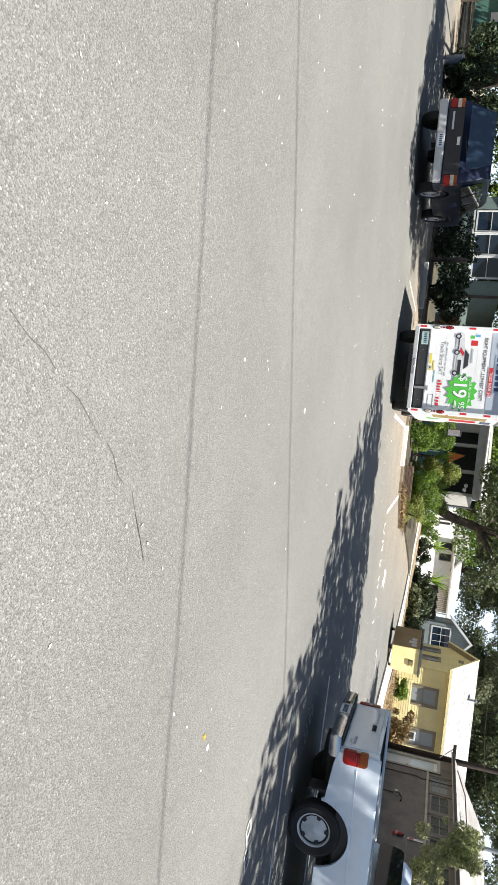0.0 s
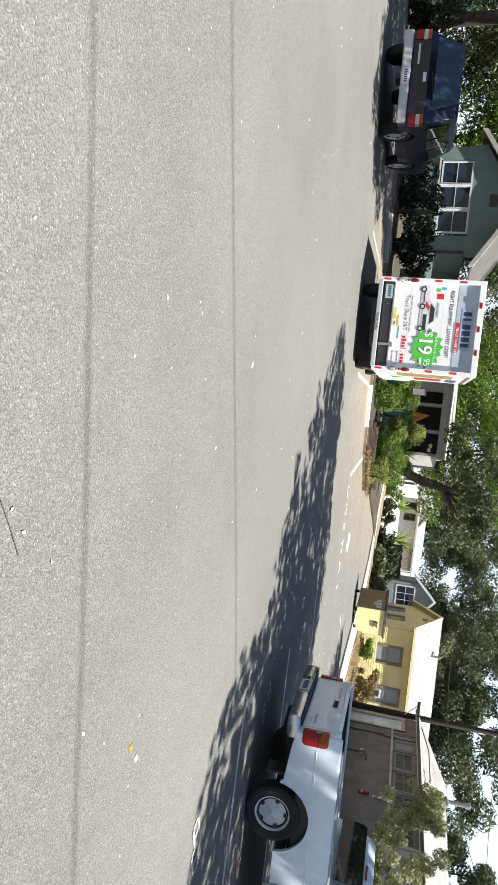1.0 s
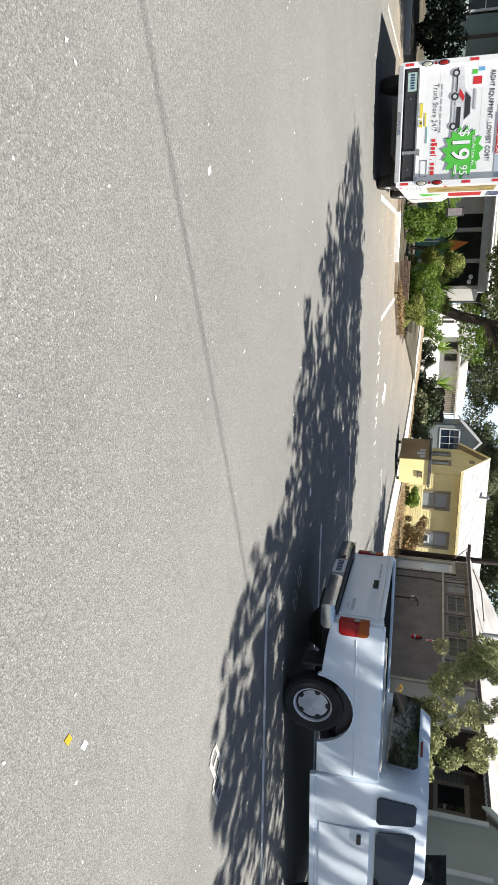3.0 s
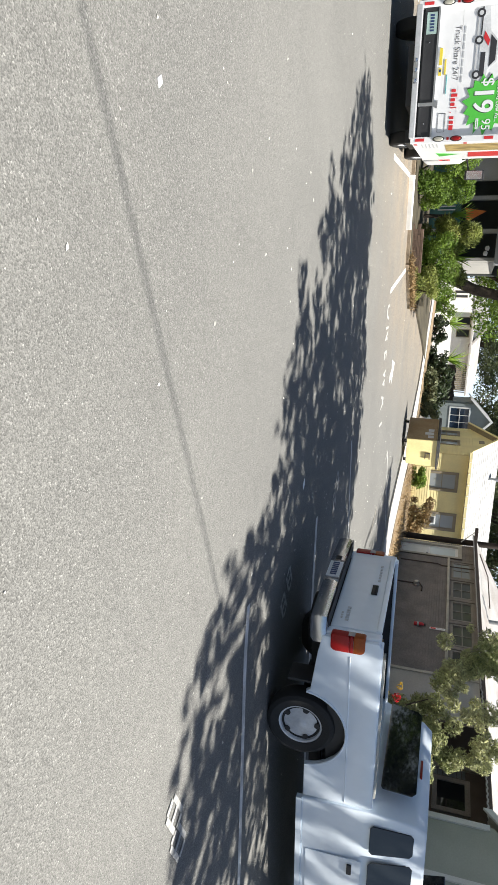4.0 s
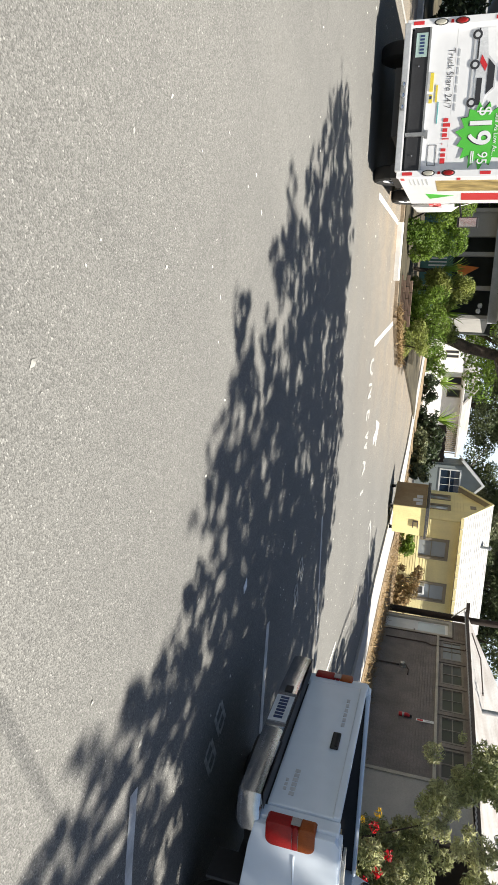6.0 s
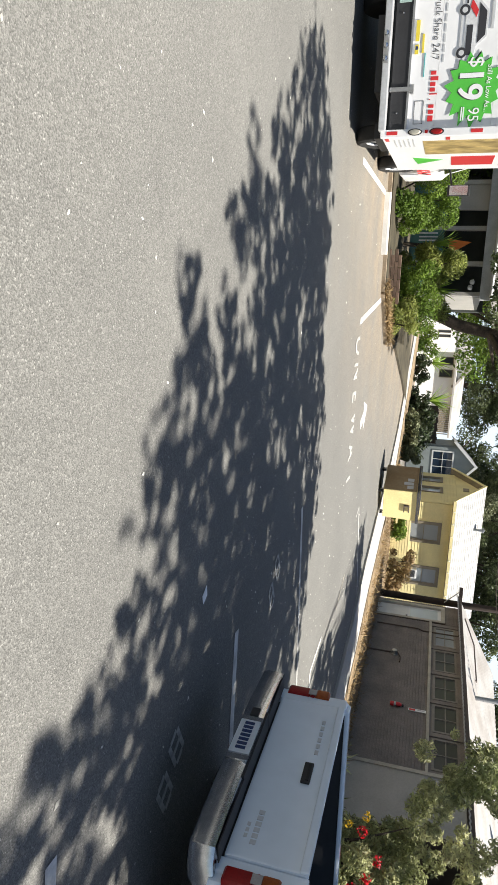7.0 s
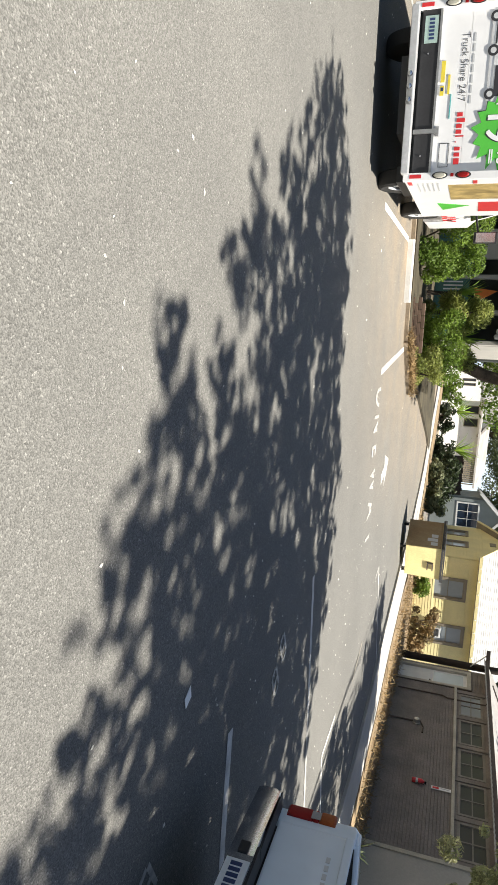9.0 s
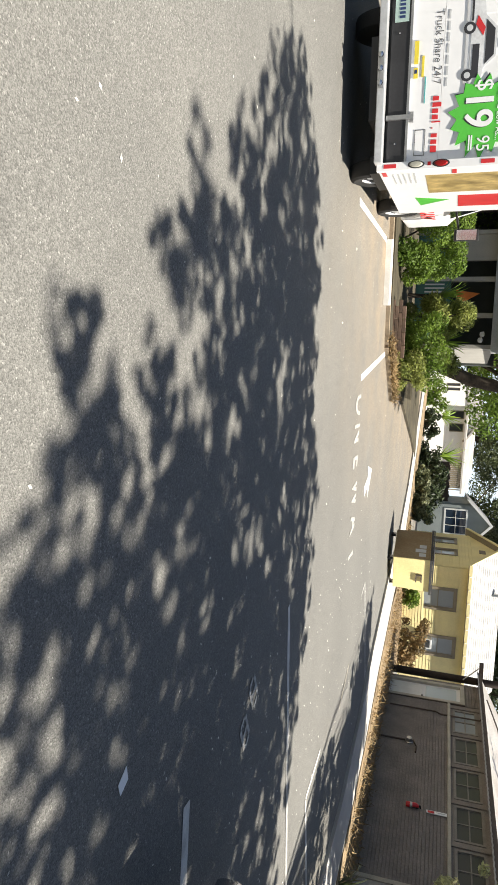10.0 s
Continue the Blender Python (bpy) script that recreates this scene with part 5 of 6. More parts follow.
part("printed_sill", boxes((-0.88, 0.0605, 1.355, -0.5, 0.0632, 1.375)), BLACKPR, pic)
part("printed_flash", prism([(-0.55, 1.42), (-0.42, 1.5), (-0.34, 1.48), (-0.46, 1.40)], 0.0605, 0.0632, "y"), REDP, pic)
part("printed_box", boxes((-0.88, 0.0645, 1.46, -0.56, DY, 1.8)), WHITEP, rd)
for x0, z0, x1, z1, m in ((-0.72, 1.62, -0.6, 1.76, REDP), (-0.83, 1.6, -0.76, 1.68, GREENP), (-0.86, 1.7, -0.8, 1.8, mat("sky_print", (0.15, 0.4, 0.65), 0.5, bump=0)), (-0.52, 1.66, -0.2, 1.69, GREYPR)):
    part("printed_patch", boxes((x0, 0.061, z0, x1, 0.064, z1)), m, rd)
for x in (-0.8, -0.43, 0.05):
    part("printed_wheel", lathe([(0.0, 0.0), (0.062, 0.0), (0.062, 0.003)], 18, "y"), BLACKPR, rd, at=pose(x, 0.058, 1.34))
    part("printed_hub", lathe([(0.0, 0.0), (0.033, 0.0), (0.033, 0.002)], 14, "y"), GREYPR, rd, at=pose(x, 0.0555, 1.34))
rng = random.Random(5)


def burst(rx, rz, n, cx, cz):
    pts = []
    for k in range(2 * n):
        a, r = math.pi * k / n, (1.0 if k % 2 == 0 else 0.76) * rng.uniform(0.93, 1.07)
        pts.append((cx + rx * r * math.cos(a), cz + rz * r * math.sin(a)))
    return pts


part("burst_shadow", prism(burst(0.43, 0.32, 15, 0.46, 1.51), 0.0605, 0.0635, "y"), BLACKPR, rd)
part("burst", prism(burst(0.45, 0.34, 15, 0.47, 1.52), 0.056, 0.060, "y"), GREENP, rd, "green price starburst")
rear_text("19", 0.42, BLACKPR, rd, 0.235, 1.335, 0.0545, depth=0.0006, squeeze=0.92)
for dx in (0.0, 0.006, 0.012, 0.018):
    rear_text("19", 0.42, WHITEP, rd, 0.21 + dx, 1.35, 0.052 - dx * 0.02, depth=0.0006, squeeze=0.92)
rear_text("95", 0.19, WHITEP, rd, 0.69, 1.49, 0.052, depth=0.0008, squeeze=0.9)
rear_text("$", 0.24, WHITEP, rd, 0.10, 1.46, 0.052, depth=0.0008)
rear_text("Still As Low As...", 0.085, WHITEP, rd, 0.2, 1.675, 0.052, depth=0.0008, squeeze=0.95)
part("print_bar", boxes((0.68, 0.052, 1.40, 0.84, 0.055, 1.415), (0.68, 0.052, 1.425, 0.84, 0.055, 1.44)), WHITEP, rd)
rear_text("RIGHT EQUIPMENT...LOWEST COST!", 0.105, BLACKPR, rd, -0.80, 1.90, DY - 0.002, depth=0.001, squeeze=0.84)
part("red_label", boxes((-0.12, 0.058, 2.06, 0.52, 0.0625, 2.14)), REDP, rd)
rear_text("TRUCK SHARE 24/7", 0.08, WHITEP, rd, -0.03, 2.075, 0.056, depth=0.0008, squeeze=0.85)
part("logo_plate", boxes((-0.42, 0.058, 2.16, 0.48, 0.0625, 2.40)), mat("pale_blue_print", (0.4, 0.47, 0.58), 0.5, bump=0), rd)
for k, w in enumerate((0.09, 0.05, 0.1, 0.1, 0.1, 0.08)):
    part("logo_block", boxes((-0.36 + k * 0.135, 0.0545, 2.2, -0.36 + k * 0.135 + w, 0.0575, 2.36)), NAVYP, rd)
# printing on the right side
part("side_print", boxes((H, 0.35, 0.95, H + 0.003, 1.45, 2.15)), PICTURE, tk, "food picture printed in orange and green")
part("side_print", boxes((H, 1.72, 1.32, H + 0.003, 2.6, 1.95)), REDP, tk)
part("side_print", prism([(1.75, 0.75), (2.0, 1.2), (2.4, 0.8)], H, H + 0.003, "x"), GREENP, tk)
for k in range(4):
    part("side_bar", boxes((H, 1.75 + k * 0.27, 2.05, H + 0.003, 1.93 + k * 0.27, 2.3)), NAVYP, tk)
for k in range(5):
    part("side_bar", boxes((H, 0.2, 0.58 + k * 0.06, H + 0.003, 0.75, 0.60 + k * 0.06)), GREYPR, tk)
for z in (0.47, 1.25, 2.3):
    part("reflective_tape", boxes((H, 0.1, z, H + 0.004, 0.3, z + 0.05)), REDP, tk)
part("side_stain", boxes((H + 0.0, 0.1, 2.42, H + 0.004, 3.0, 2.5)), STEEL, tk)
part("fender", prism([(0.35, 0.30), (0.35, 0.46), (1.4, 0.46), (1.4, 0.30)] + [], H - 0.25, H - 0.05, "x"), BLACKP, tk)
part("chassis", boxes((-0.45, 0.05, 0.3, 0.45, 4.8, 0.44)), BLACKP, tk)
for s in (1, -1):
    wheel(tk, s * 0.86, 0.85, 0.35, 0.36, 0.22, s, 6, 0.58)
    wheel(tk, s * 0.82, 3.75, 0.35, 0.36, 0.22, s, 6, 0.58)
tcab_line = [(3.12, 0.42), (3.12, 1.95), (3.3, 2.02), (4.0, 2.0), (4.5, 1.3), (5.25, 1.15), (5.35, 0.5), (5.3, 0.4)] + arc(3.75, 0.36, 0.45, 0, 160, 10)[::1]
tcab, tlean = cabin(tk, tcab_line, 0.95, 0.8, GLASS, TRUCKWHITE, 1.15, 2.0)
for s in (1, -1):
    side_glass(tk, [(3.3, 1.2), (4.35, 1.2), (3.95, 1.85), (3.32, 1.87)], tlean, s, GLASS)
    for k in range(4):
        side_glass(tk, [(3.3 + k * 0.25, 0.72), (3.55 + k * 0.25, 0.95), (3.6 + k * 0.25, 0.95), (3.4 + k * 0.25, 0.72)], tlean, s, REDP, "side_flash")
    mir = part("mirror", boxes((s * 1.28 - 0.1, 3.98, 1.28, s * 1.28 + 0.1, 4.06, 1.68), bevel=0.02), BLACKP, tk, "tall black door mirror")
    part("mirror_arm", tube([(s * 0.92, 4.05, 1.3), (s * 1.24, 4.04, 1.36)], 0.02, 6), BLACKP, mir)
    part("mirror_glass", boxes((s * 1.28 - 0.085, 3.972, 1.32, s * 1.28 + 0.085, 3.979, 1.64)), CHROME, mir)

# dark blue sport utility vehicle
sv = thing("suv", pose(-3.32, 20.85, gz(-3.3, 20.9), 0, 0, 27), "dark navy sport utility vehicle with pale bumper, parked in shade", "car")
body = [(0.05, 0.42), (0.02, 0.95), (0.30, 1.55), (0.42, 1.64), (2.6, 1.66), (2.85, 1.6), (3.35, 1.08), (4.35, 0.98), (4.45, 0.5), (4.42, 0.35)] + arc(3.55, 0.37, 0.42, 0, 180, 10) + [(2.9, 0.35), (1.4, 0.35)] + arc(0.95, 0.37, 0.42, 0, 170, 10)
sbody, slean = cabin(sv, body, 0.88, 0.68, GLASS, NAVY, 0.98, 1.64)
part("rear_window", prism([(-0.66, 1.02), (0.66, 1.02), (0.54, 1.5), (-0.54, 1.5)], -0.006, 0.006, "y"), GLASSB, sv, "dark blue rear window", at=pose(0, 0.02, 0) @ Matrix(((1, 0, 0, 0), (0, 1, 0.467, -0.45), (0, 0, 1, 0), (0, 0, 0, 1))))
part("bumper", boxes((-0.86, -0.1, 0.42, 0.86, 0.06, 0.6), bevel=0.03), mat("pale_bumper", (0.5, 0.5, 0.49), 0.5, var=0.1), sv, "pale grey rear bumper")
part("number_plate", boxes((-0.15, -0.108, 0.45, 0.15, -0.1, 0.58)), PLATE, sv)
for k in range(6):
    part("plate_bar", boxes((-0.12 + k * 0.042, -0.111, 0.49, -0.095 + k * 0.042, -0.1085, 0.55)), NAVYP, sv)
part("tailgate_handle", boxes((-0.09, -0.02, 0.86, 0.09, 0.01, 0.93), bevel=0.008), CHROME, sv)
part("badge_bar", boxes((-0.62, -0.008, 0.72, -0.25, 0.02, 0.76)), GREYPR, sv)
part("wiper", tube([(-0.1, 0.0, 1.04), (0.35, 0.02, 1.1)], 0.012, 6), BLACKP, sv)
for s in (1, -1):
    a, b = sorted((s * 0.70, s * 0.885))
    lamp = part("tail_lamp", boxes((a, -0.005, 0.66, b, 0.2, 0.80), bevel=0.01), REDL, sv, "red and amber rear lamp")
    part("amber_lens", boxes((a, -0.004, 0.88, b, 0.2, 0.95), bevel=0.008), AMBER, lamp)
    part("clear_lens", boxes((a, -0.003, 0.80, b, 0.2, 0.88), bevel=0.004), CLEARL, lamp)
    side_glass(sv, [(0.45, 1.05), (1.25, 1.05), (1.25, 1.5), (0.58, 1.5)], slean, s, GLASS)
    side_glass(sv, [(1.35, 1.05), (2.1, 1.05), (2.1, 1.52), (1.35, 1.52)], slean, s, GLASS)
    side_glass(sv, [(2.2, 1.05), (3.1, 1.05), (2.75, 1.5), (2.2, 1.52)], slean, s, GLASS)
    wheel(sv, s * 0.78, 0.95, 0.36, 0.36, 0.22, s)
    wheel(sv, s * 0.78, 3.55, 0.36, 0.36, 0.22, s)
part("tailgate_panel", boxes((-0.69, 0.0, 0.62, 0.69, 0.05, 0.97), bevel=0.01), BLACKP, sv, "black plastic tailgate panel")
part("window_strip", tube([(0.02, 0.03, 1.06), (0.02, 0.225, 1.48)], 0.012, 6), CHROME, sv)
part("tow_hitch", boxes((-0.05, -0.12, 0.32, 0.05, 0.3, 0.40)), BLACKP, sv)

# ---- the far end of the stall row ----
tob = thing("teal_outbuilding", pose(-25.2, 35.6, 0.2, 0, 0, 22), "teal painted outbuilding wall behind a strip of dry grass", "building")
part("wall", cut_wall(0.0, 0.0, 2.8, [(-3.4, -2.3, 1.2, 2.2)], x_from=-6.5), TEAL, tob)
window(tob, -3.4, -2.3, 1.2, 2.2, WHITETRIM, 2, 1, fw=0.06, glass=HGLASS)
part("side_wall", boxes((-0.14, 0.14, 0.0, 0.0, 4.0, 2.8)), TEAL, tob)
part("corner_post", boxes((0.01, -0.1, 0.0, 0.2, 0.1, 2.8), bevel=0.01), BROWNT, tob)
part("notice", boxes((-1.2, -0.03, 1.0, -0.7, -0.003, 1.6)), WHITEP, tob, "small white notice")
part("roof", prism([(-0.5, 2.7), (-0.5, 2.8), (4.3, 3.4), (4.3, 3.3)], -6.8, 0.3, "x"), DARKROOF, tob)
drape("dry_lawn", ((-29.8, 30.5), (-21.5, 31.5), (-23.5, 35.2), (-29.8, 35.0)), STRAW, "dry yellow grass", lift=0.085, cells=(8, 6), parent=yard, kind="", thick=0.02)
lb = thing("litter_bin", pose(-10.0, 24.4, gz(-10, 24.4)), "blue-grey cylindrical litter bin in the shade", "bin")
BINM = mat("blue_grey_plastic", (0.09, 0.11, 0.15), 0.5, var=0.1)
part("body", lathe([(0.0, 0.0), (0.13, 0.0), (0.15, 0.03), (0.17, 0.5)], 20, "z"), BINM, lb, smooth=True)
part("rim", lathe([(0.165, 0.49), (0.185, 0.5), (0.185, 0.53), (0.165, 0.54)], 20, "z", caps=False), BINM, lb)
part("lid", lathe([(0.18, 0.54), (0.15, 0.58), (0.0, 0.6)], 20, "z", caps=False), BLACKP, lb)

# ---- skip, poles and wires ----
dm = thing("skip", pose(6.5, 34.35, gz(6.5, 34.4), 0, 0, 38), "tan steel skip with yellow side and dark lid on castors", "dumpster")
part("body", prism([(0, 0.16), (1.02, 0.16), (1.08, 1.12), (0, 1.12)], 0.0, 1.25, "y", bevel=0.01), YELLOWBIN, dm, "yellow steel side")
part("end_sheet", boxes((-0.012, 0.02, 0.17, -0.002, 1.24, 1.11)), TANBIN, dm, "tan painted end")
for k in range(3):
    part("sticker", boxes((-0.018, 0.12 + k * 0.18, 0.82 - 0.1 * (k % 2), -0.0125, 0.26 + k * 0.18, 1.0)), GREYPR, dm)
part("rim", boxes((-0.05, -0.05, 1.12, 1.13, 0.0, 1.18), (-0.05, 1.25, 1.12, 1.13, 1.3, 1.18), (-0.05, 0.0, 1.12, 0.0, 1.25, 1.18), (1.08, 0.0, 1.12, 1.13, 1.25, 1.18)), LIDM, dm)
part("lid", prism([(-0.05, 1.185), (1.13, 1.185), (1.13, 1.2), (0.55, 1.225), (-0.05, 1.21)], -0.05, 1.3, "y"), LIDM, dm)
part("lift_pocket", boxes((0.5, -0.05, 0.76, 0.75, -0.002, 0.79), (0.5, -0.05, 0.90, 0.75, -0.002, 0.93), (0.5, -0.05, 0.79, 0.53, -0.002, 0.90)), BROWNT, dm)
for x, y in ((0.1, 0.1), (0.92, 0.1), (0.1, 1.15), (0.92, 1.15)):
    c = part("castor", lathe([(0.0, -0.03), (0.06, -0.03), (0.07, -0.01), (0.07, 0.01), (0.06, 0.03), (0.0, 0.03)], 16), BLACKP, dm, at=pose(x, y, 0.07))
    part("fork", boxes((-0.045, -0.03, 0.0, -0.035, 0.03, 0.09), (0.035, -0.03, 0.0, 0.045, 0.03, 0.09)), STEEL, c)

up = thing("utility_pole", pose(10.15, 39.1, 0.22), "dark tarred wooden utility pole with short crossarm", "utility pole")
part("pole", tube([(0, 0, -0.1), (0.02, 0, 3), (0.0, 0.0, 7.5), (0, 0, 11)], [0.125, 0.115, 0.085, 0.08], 12), POLEW, up, smooth=True)
part("crossarm", boxes((-0.6, -0.18, 2.82, 0.55, -0.10, 2.94)), POLEW, up)
part("brace", tube([(-0.45, -0.14, 2.85), (0.0, -0.12, 2.35)], 0.02, 6), STEEL, up)
u2 = thing("utility_pole", pose(16.5, 39.6, 0.3), "dark utility pole with pale transformer can behind the shed", "utility pole")
part("pole", tube([(0, 0, -0.1), (0, 0, 5), (0, 0, 9.5)], [0.13, 0.11, 0.09], 12), POLEW, u2, smooth=True)
part("transformer", lathe([(0.0, 0), (0.16, 0.02), (0.16, 0.5), (0.0, 0.55)], 16, "z"), BLACKP, u2, at=pose(0.25, -0.1, 6.0))
for pts in (((10.15, 39.1, 6.9), (4, 47, 6.2), (-6, 62, 7.5)), ((3.0, 36.5, 5.3), (9.3, 36.5, 3.95), (16.2, 36.5, 6.2)), ((10.15, 39.1, 7.4), (16.5, 39.6, 7.0), (30, 40, 8)), ((10.15, 39.1, 6.4), (16.5, 39.6, 6.2), (30, 40, 7.2)), ((-6, 38.5, 6.5), (2.5, 39.4, 6.2), (10.15, 39.1, 7.2))):
    a, b, c = [Vector(p) for p in pts]
    line = [(1 - t) ** 2 * a + 2 * t * (1 - t) * (2 * b - (a + c) / 2) + t * t * c for t in [k / 24 for k in range(25)]]
    tagged(part("overhead_wire", tube(line, 0.011, 5), POLEW, None), "thin dark overhead service wire", "wire", "overhead wires")

# ---- planting ----
# the tree that shades the near stalls: trunk beside the lot, crown over the pickup
HC = 1 / math.tan(radians(SUN_EL))
sh = thing("street_tree", pose(14.6, 19.4, 0.0), "broad leafy tree whose crown overhangs the parked pickup", "tree")
rng = random.Random(11)
fork = Vector((0.2, 0.3, 4.6))
part("trunk", tube([(0, 0, -0.1), (-0.1, 0.1, 2.2), fork], [0.38, 0.29, 0.25], 12), BARK, sh, smooth=True)
# outline of the crown's shade on the ground: along x, its near and far edge
NEAR = ((2.2, 20.7), (3.4, 20.1), (4.4, 19.45), (5.0, 19.1), (5.5, 19.4), (5.75, 18.25), (6.1, 18.3), (6.3, 18.6), (6.55, 17.85), (6.95, 18.4), (7.4, 18.5), (7.8, 18.0), (8.1, 17.45), (8.5, 16.8), (9.2, 16.8), (10.2, 16.6), (15, 15.5))
FAR = ((2.2, 21.2), (2.6, 22.1), (3.3, 22.45), (4.3, 22.65), (5.1, 22.95), (5.4, 23.4), (6.1, 23.55), (7.3, 23.45), (8.4, 23.5), (9.3, 23.0), (15, 23.0))
cents, rads = [], []


def over(gx_, gy_, r):
    """A leaf clump somewhere up the sun's way over a spot of the ground."""
    h = rng.uniform(6.6, 11.4)
    for j in range(4):
        dx, dy, dz = [rng.gauss(0, r * 0.95) for i in range(3)]
        cents.append((gx_ + dx + h * HC * math.cos(radians(SUN_AZ)) - 14.6, gy_ + dy + h * HC * math.sin(radians(SUN_AZ)) - 19.4, h + dz))
        rads.append(r * rng.uniform(0.32, 0.66))


for k in range(2200):
    gx_, v = 2.2 + 12.6 * rng.random() ** 0.85, rng.random() ** 0.9
    if k % 4 == 0:
        gx_, v = rng.uniform(6.6, 10.5), rng.uniform(0.0, 1.0)
    near, far = np.interp(gx_, *zip(*NEAR)), np.interp(gx_, *zip(*FAR))
    if rng.random() > (far - near) / 3.6 or (gx_ > 9.9 and 18.3 < near + (far - near) * v < 21.6 and rng.random() < 0.5):
        continue
    over(gx_, near + (far - near) * v, rng.uniform(0.08, 0.23) * (0.85 + 0.2 * min(v * 2.2, 1.0)))
# a tongue of shade on the walk beside the shed, loose towards the lot
for k in range(900):
    gy_ = 25.0 + 6.2 * rng.random() ** 0.8
    edge = 11.3 - 0.6 * (gy_ - 27.3)
    gx_ = edge + (rng.uniform(-1.1, 1.1) if k % 3 else rng.uniform(-1.7, 0.0))
    if gy_ < 27.3 and gx_ > 10.2:
        continue
    over(gx_, gy_, rng.uniform(0.09, 0.26))
hubs = [Vector((0.3, -1.6, 8.0)), Vector((-2.2, 0.2, 8.6)), Vector((-0.2, 2.2, 8.4)), Vector((-4.7, 1.4, 8.8)), Vector((2.3, 0.3, 8.9))]
for hb in hubs:
    part("limb", tube([fork, fork.lerp(hb, 0.5) + Vector((0.1, 0.15, 0.25)), hb], [0.14, 0.09, 0.05], 7), BARK, sh)
for k in range(0, len(cents), 56):
    c = Vector(cents[k])
    hb = min(hubs, key=lambda p: (p - c).length)
    j = Vector((rng.uniform(-0.3, 0.3), rng.uniform(-0.3, 0.3), rng.uniform(-0.1, 0.4)))
    part("twig", tube([hb, hb.lerp(c, 0.5) + j, c], [0.03, 0.018, 0.006], 4), BARK, sh)
part("limb", tube([hubs[2], (0.0, 4.6, 9.4), (-0.5, 7.5, 9.2), (-1.6, 10.5, 8.9)], [0.05, 0.035, 0.025, 0.012], 6), BARK, sh)
crown_part("crown", sh, cents, rads, 118000, 0.08, 21, LEAF_OAK)
# two service wires high over the lot, whose thin soft shadows cross the asphalt
for (x0, y0), (x1, y1), h, r in (((5.05, 11.64), (9.45, 13.95), 6.6, 0.0085), ((3.58, 12.66), (8.3, 16.88), 7.6, 0.009)):
    up_sun = Vector((math.cos(radians(SUN_AZ)), math.sin(radians(SUN_AZ)), 0)) * h * HC + Vector((0, 0, h))
    a, b = Vector((x0, y0, 0)), Vector((x1, y1, 0))
    d = (b - a).normalized()
    line = [a + up_sun + d * k + Vector((0, 0, 0.00035 * k * k)) for k in range(-34, 40, 2)]
    tagged(part("overhead_wire", tube(line, r, 6), POLEW, None), "thin dark overhead service wire", "wire", "overhead wires")
# the tree over the far stalls
ft = thing("shade_oak", pose(-12.8, 27.6, 0.15), "tall oak whose high crown shades the far stalls", "tree")
fk = Vector((0.9, -0.8, 3.4))
part("trunk", tube([(0, 0, -0.1), (0.2, -0.2, 1.8), fk], [0.3, 0.22, 0.2], 12), BARK, ft, smooth=True)
cents, rads = [], []
for k in range(420):
    gx_, gy_, h = rng.uniform(-9.5, -2.3), rng.uniform(20.4, 30.5), rng.uniform(5.6, 8.5)
    if gx_ > -3.4 and gy_ > 24.5:
        continue
    cents.append((gx_ + h * HC * math.cos(radians(SUN_AZ)) + 12.8, gy_ + h * HC * math.sin(radians(SUN_AZ)) - 27.6, h))
    rads.append(rng.uniform(0.35, 0.7))
for c in cents[::12]:
    c = Vector(c)
    part("limb", tube([fk, fk.lerp(c, 0.5) + Vector((0, 0, 0.5)), c], [0.1, 0.06, 0.015], 5), BARK, ft)
crown_part("crown", ft, cents, rads, 42000, 0.12, 22, LEAF_OAK)

shrub("clipped_shrub", -0.55, 30.55, 1.6, 1.3, 1.55, LEAF_BRIGHT, 31, "rounded bright green shrub behind the kerb", 16000, 0.038)
shrub("leafy_shrub", 1.55, 31.6, 1.5, 1.2, 1.25, LEAF_BRIGHT, 32, "loose yellow-green shrub at the lot corner", 9000, 0.038)
shrub("willowy_shrub", 0.9, 32.4, 1.8, 1.2, 1.9, LEAF_LIME, 33, "feathery light-green bamboo-like shrub before the teal porch", 8000, 0.034, long=5.5)
shrub("leafy_shrub", 2.35, 31.2, 1.0, 0.9, 0.8, LEAF_LIME, 34, "small straggling shrub at the lot corner", 4200, 0.036)
for x, y, h, s in ((0.1, 33.2, 1.0, 41), (0.9, 33.0, 0.9, 42), (-0.6, 33.6, 0.8, 43)):
    blades("spiky_plant", x, y, h, 26, LEAF_BRIGHT, s, "spiky plant with long arching green leaves", width=0.06, lift=0.9)
oak = thing("leaning_oak", pose(2.0, 32.6, gz(2, 32.6)), "old oak with a leaning twisted trunk at the lot corner", "tree")
part("trunk", tube([(-0.75, -0.05, 0.0), (-0.6, 0, 0.5), (-0.35, 0.1, 1.1), (-0.05, 0.2, 1.8), (0.1, 0.3, 2.6), (0.0, 0.5, 4.2)], [0.24, 0.2, 0.17, 0.16, 0.15, 0.07], 12), BARK, oak, smooth=True)
rng = random.Random(8)
cents, rads = [], []
for k in range(46):
    a, u = rng.uniform(0, 6.28), rng.random() ** 0.5
    cents.append((math.cos(a) * u * 2.6 - 0.1, math.sin(a) * u * 1.8 + 0.6, rng.uniform(2.7, 5.6)))
    rads.append(rng.uniform(0.3, 0.6))
for c in cents[:10]:
    part("limb", tube([(0.1, 0.3, 2.6), (c[0] * 0.5, c[1] * 0.6, (c[2] + 2.6) / 2), c], [0.09, 0.05, 0.015], 6), BARK, oak)
crown_part("crown", oak, cents, rads, 9000, 0.085, 9, LEAF_OAK)

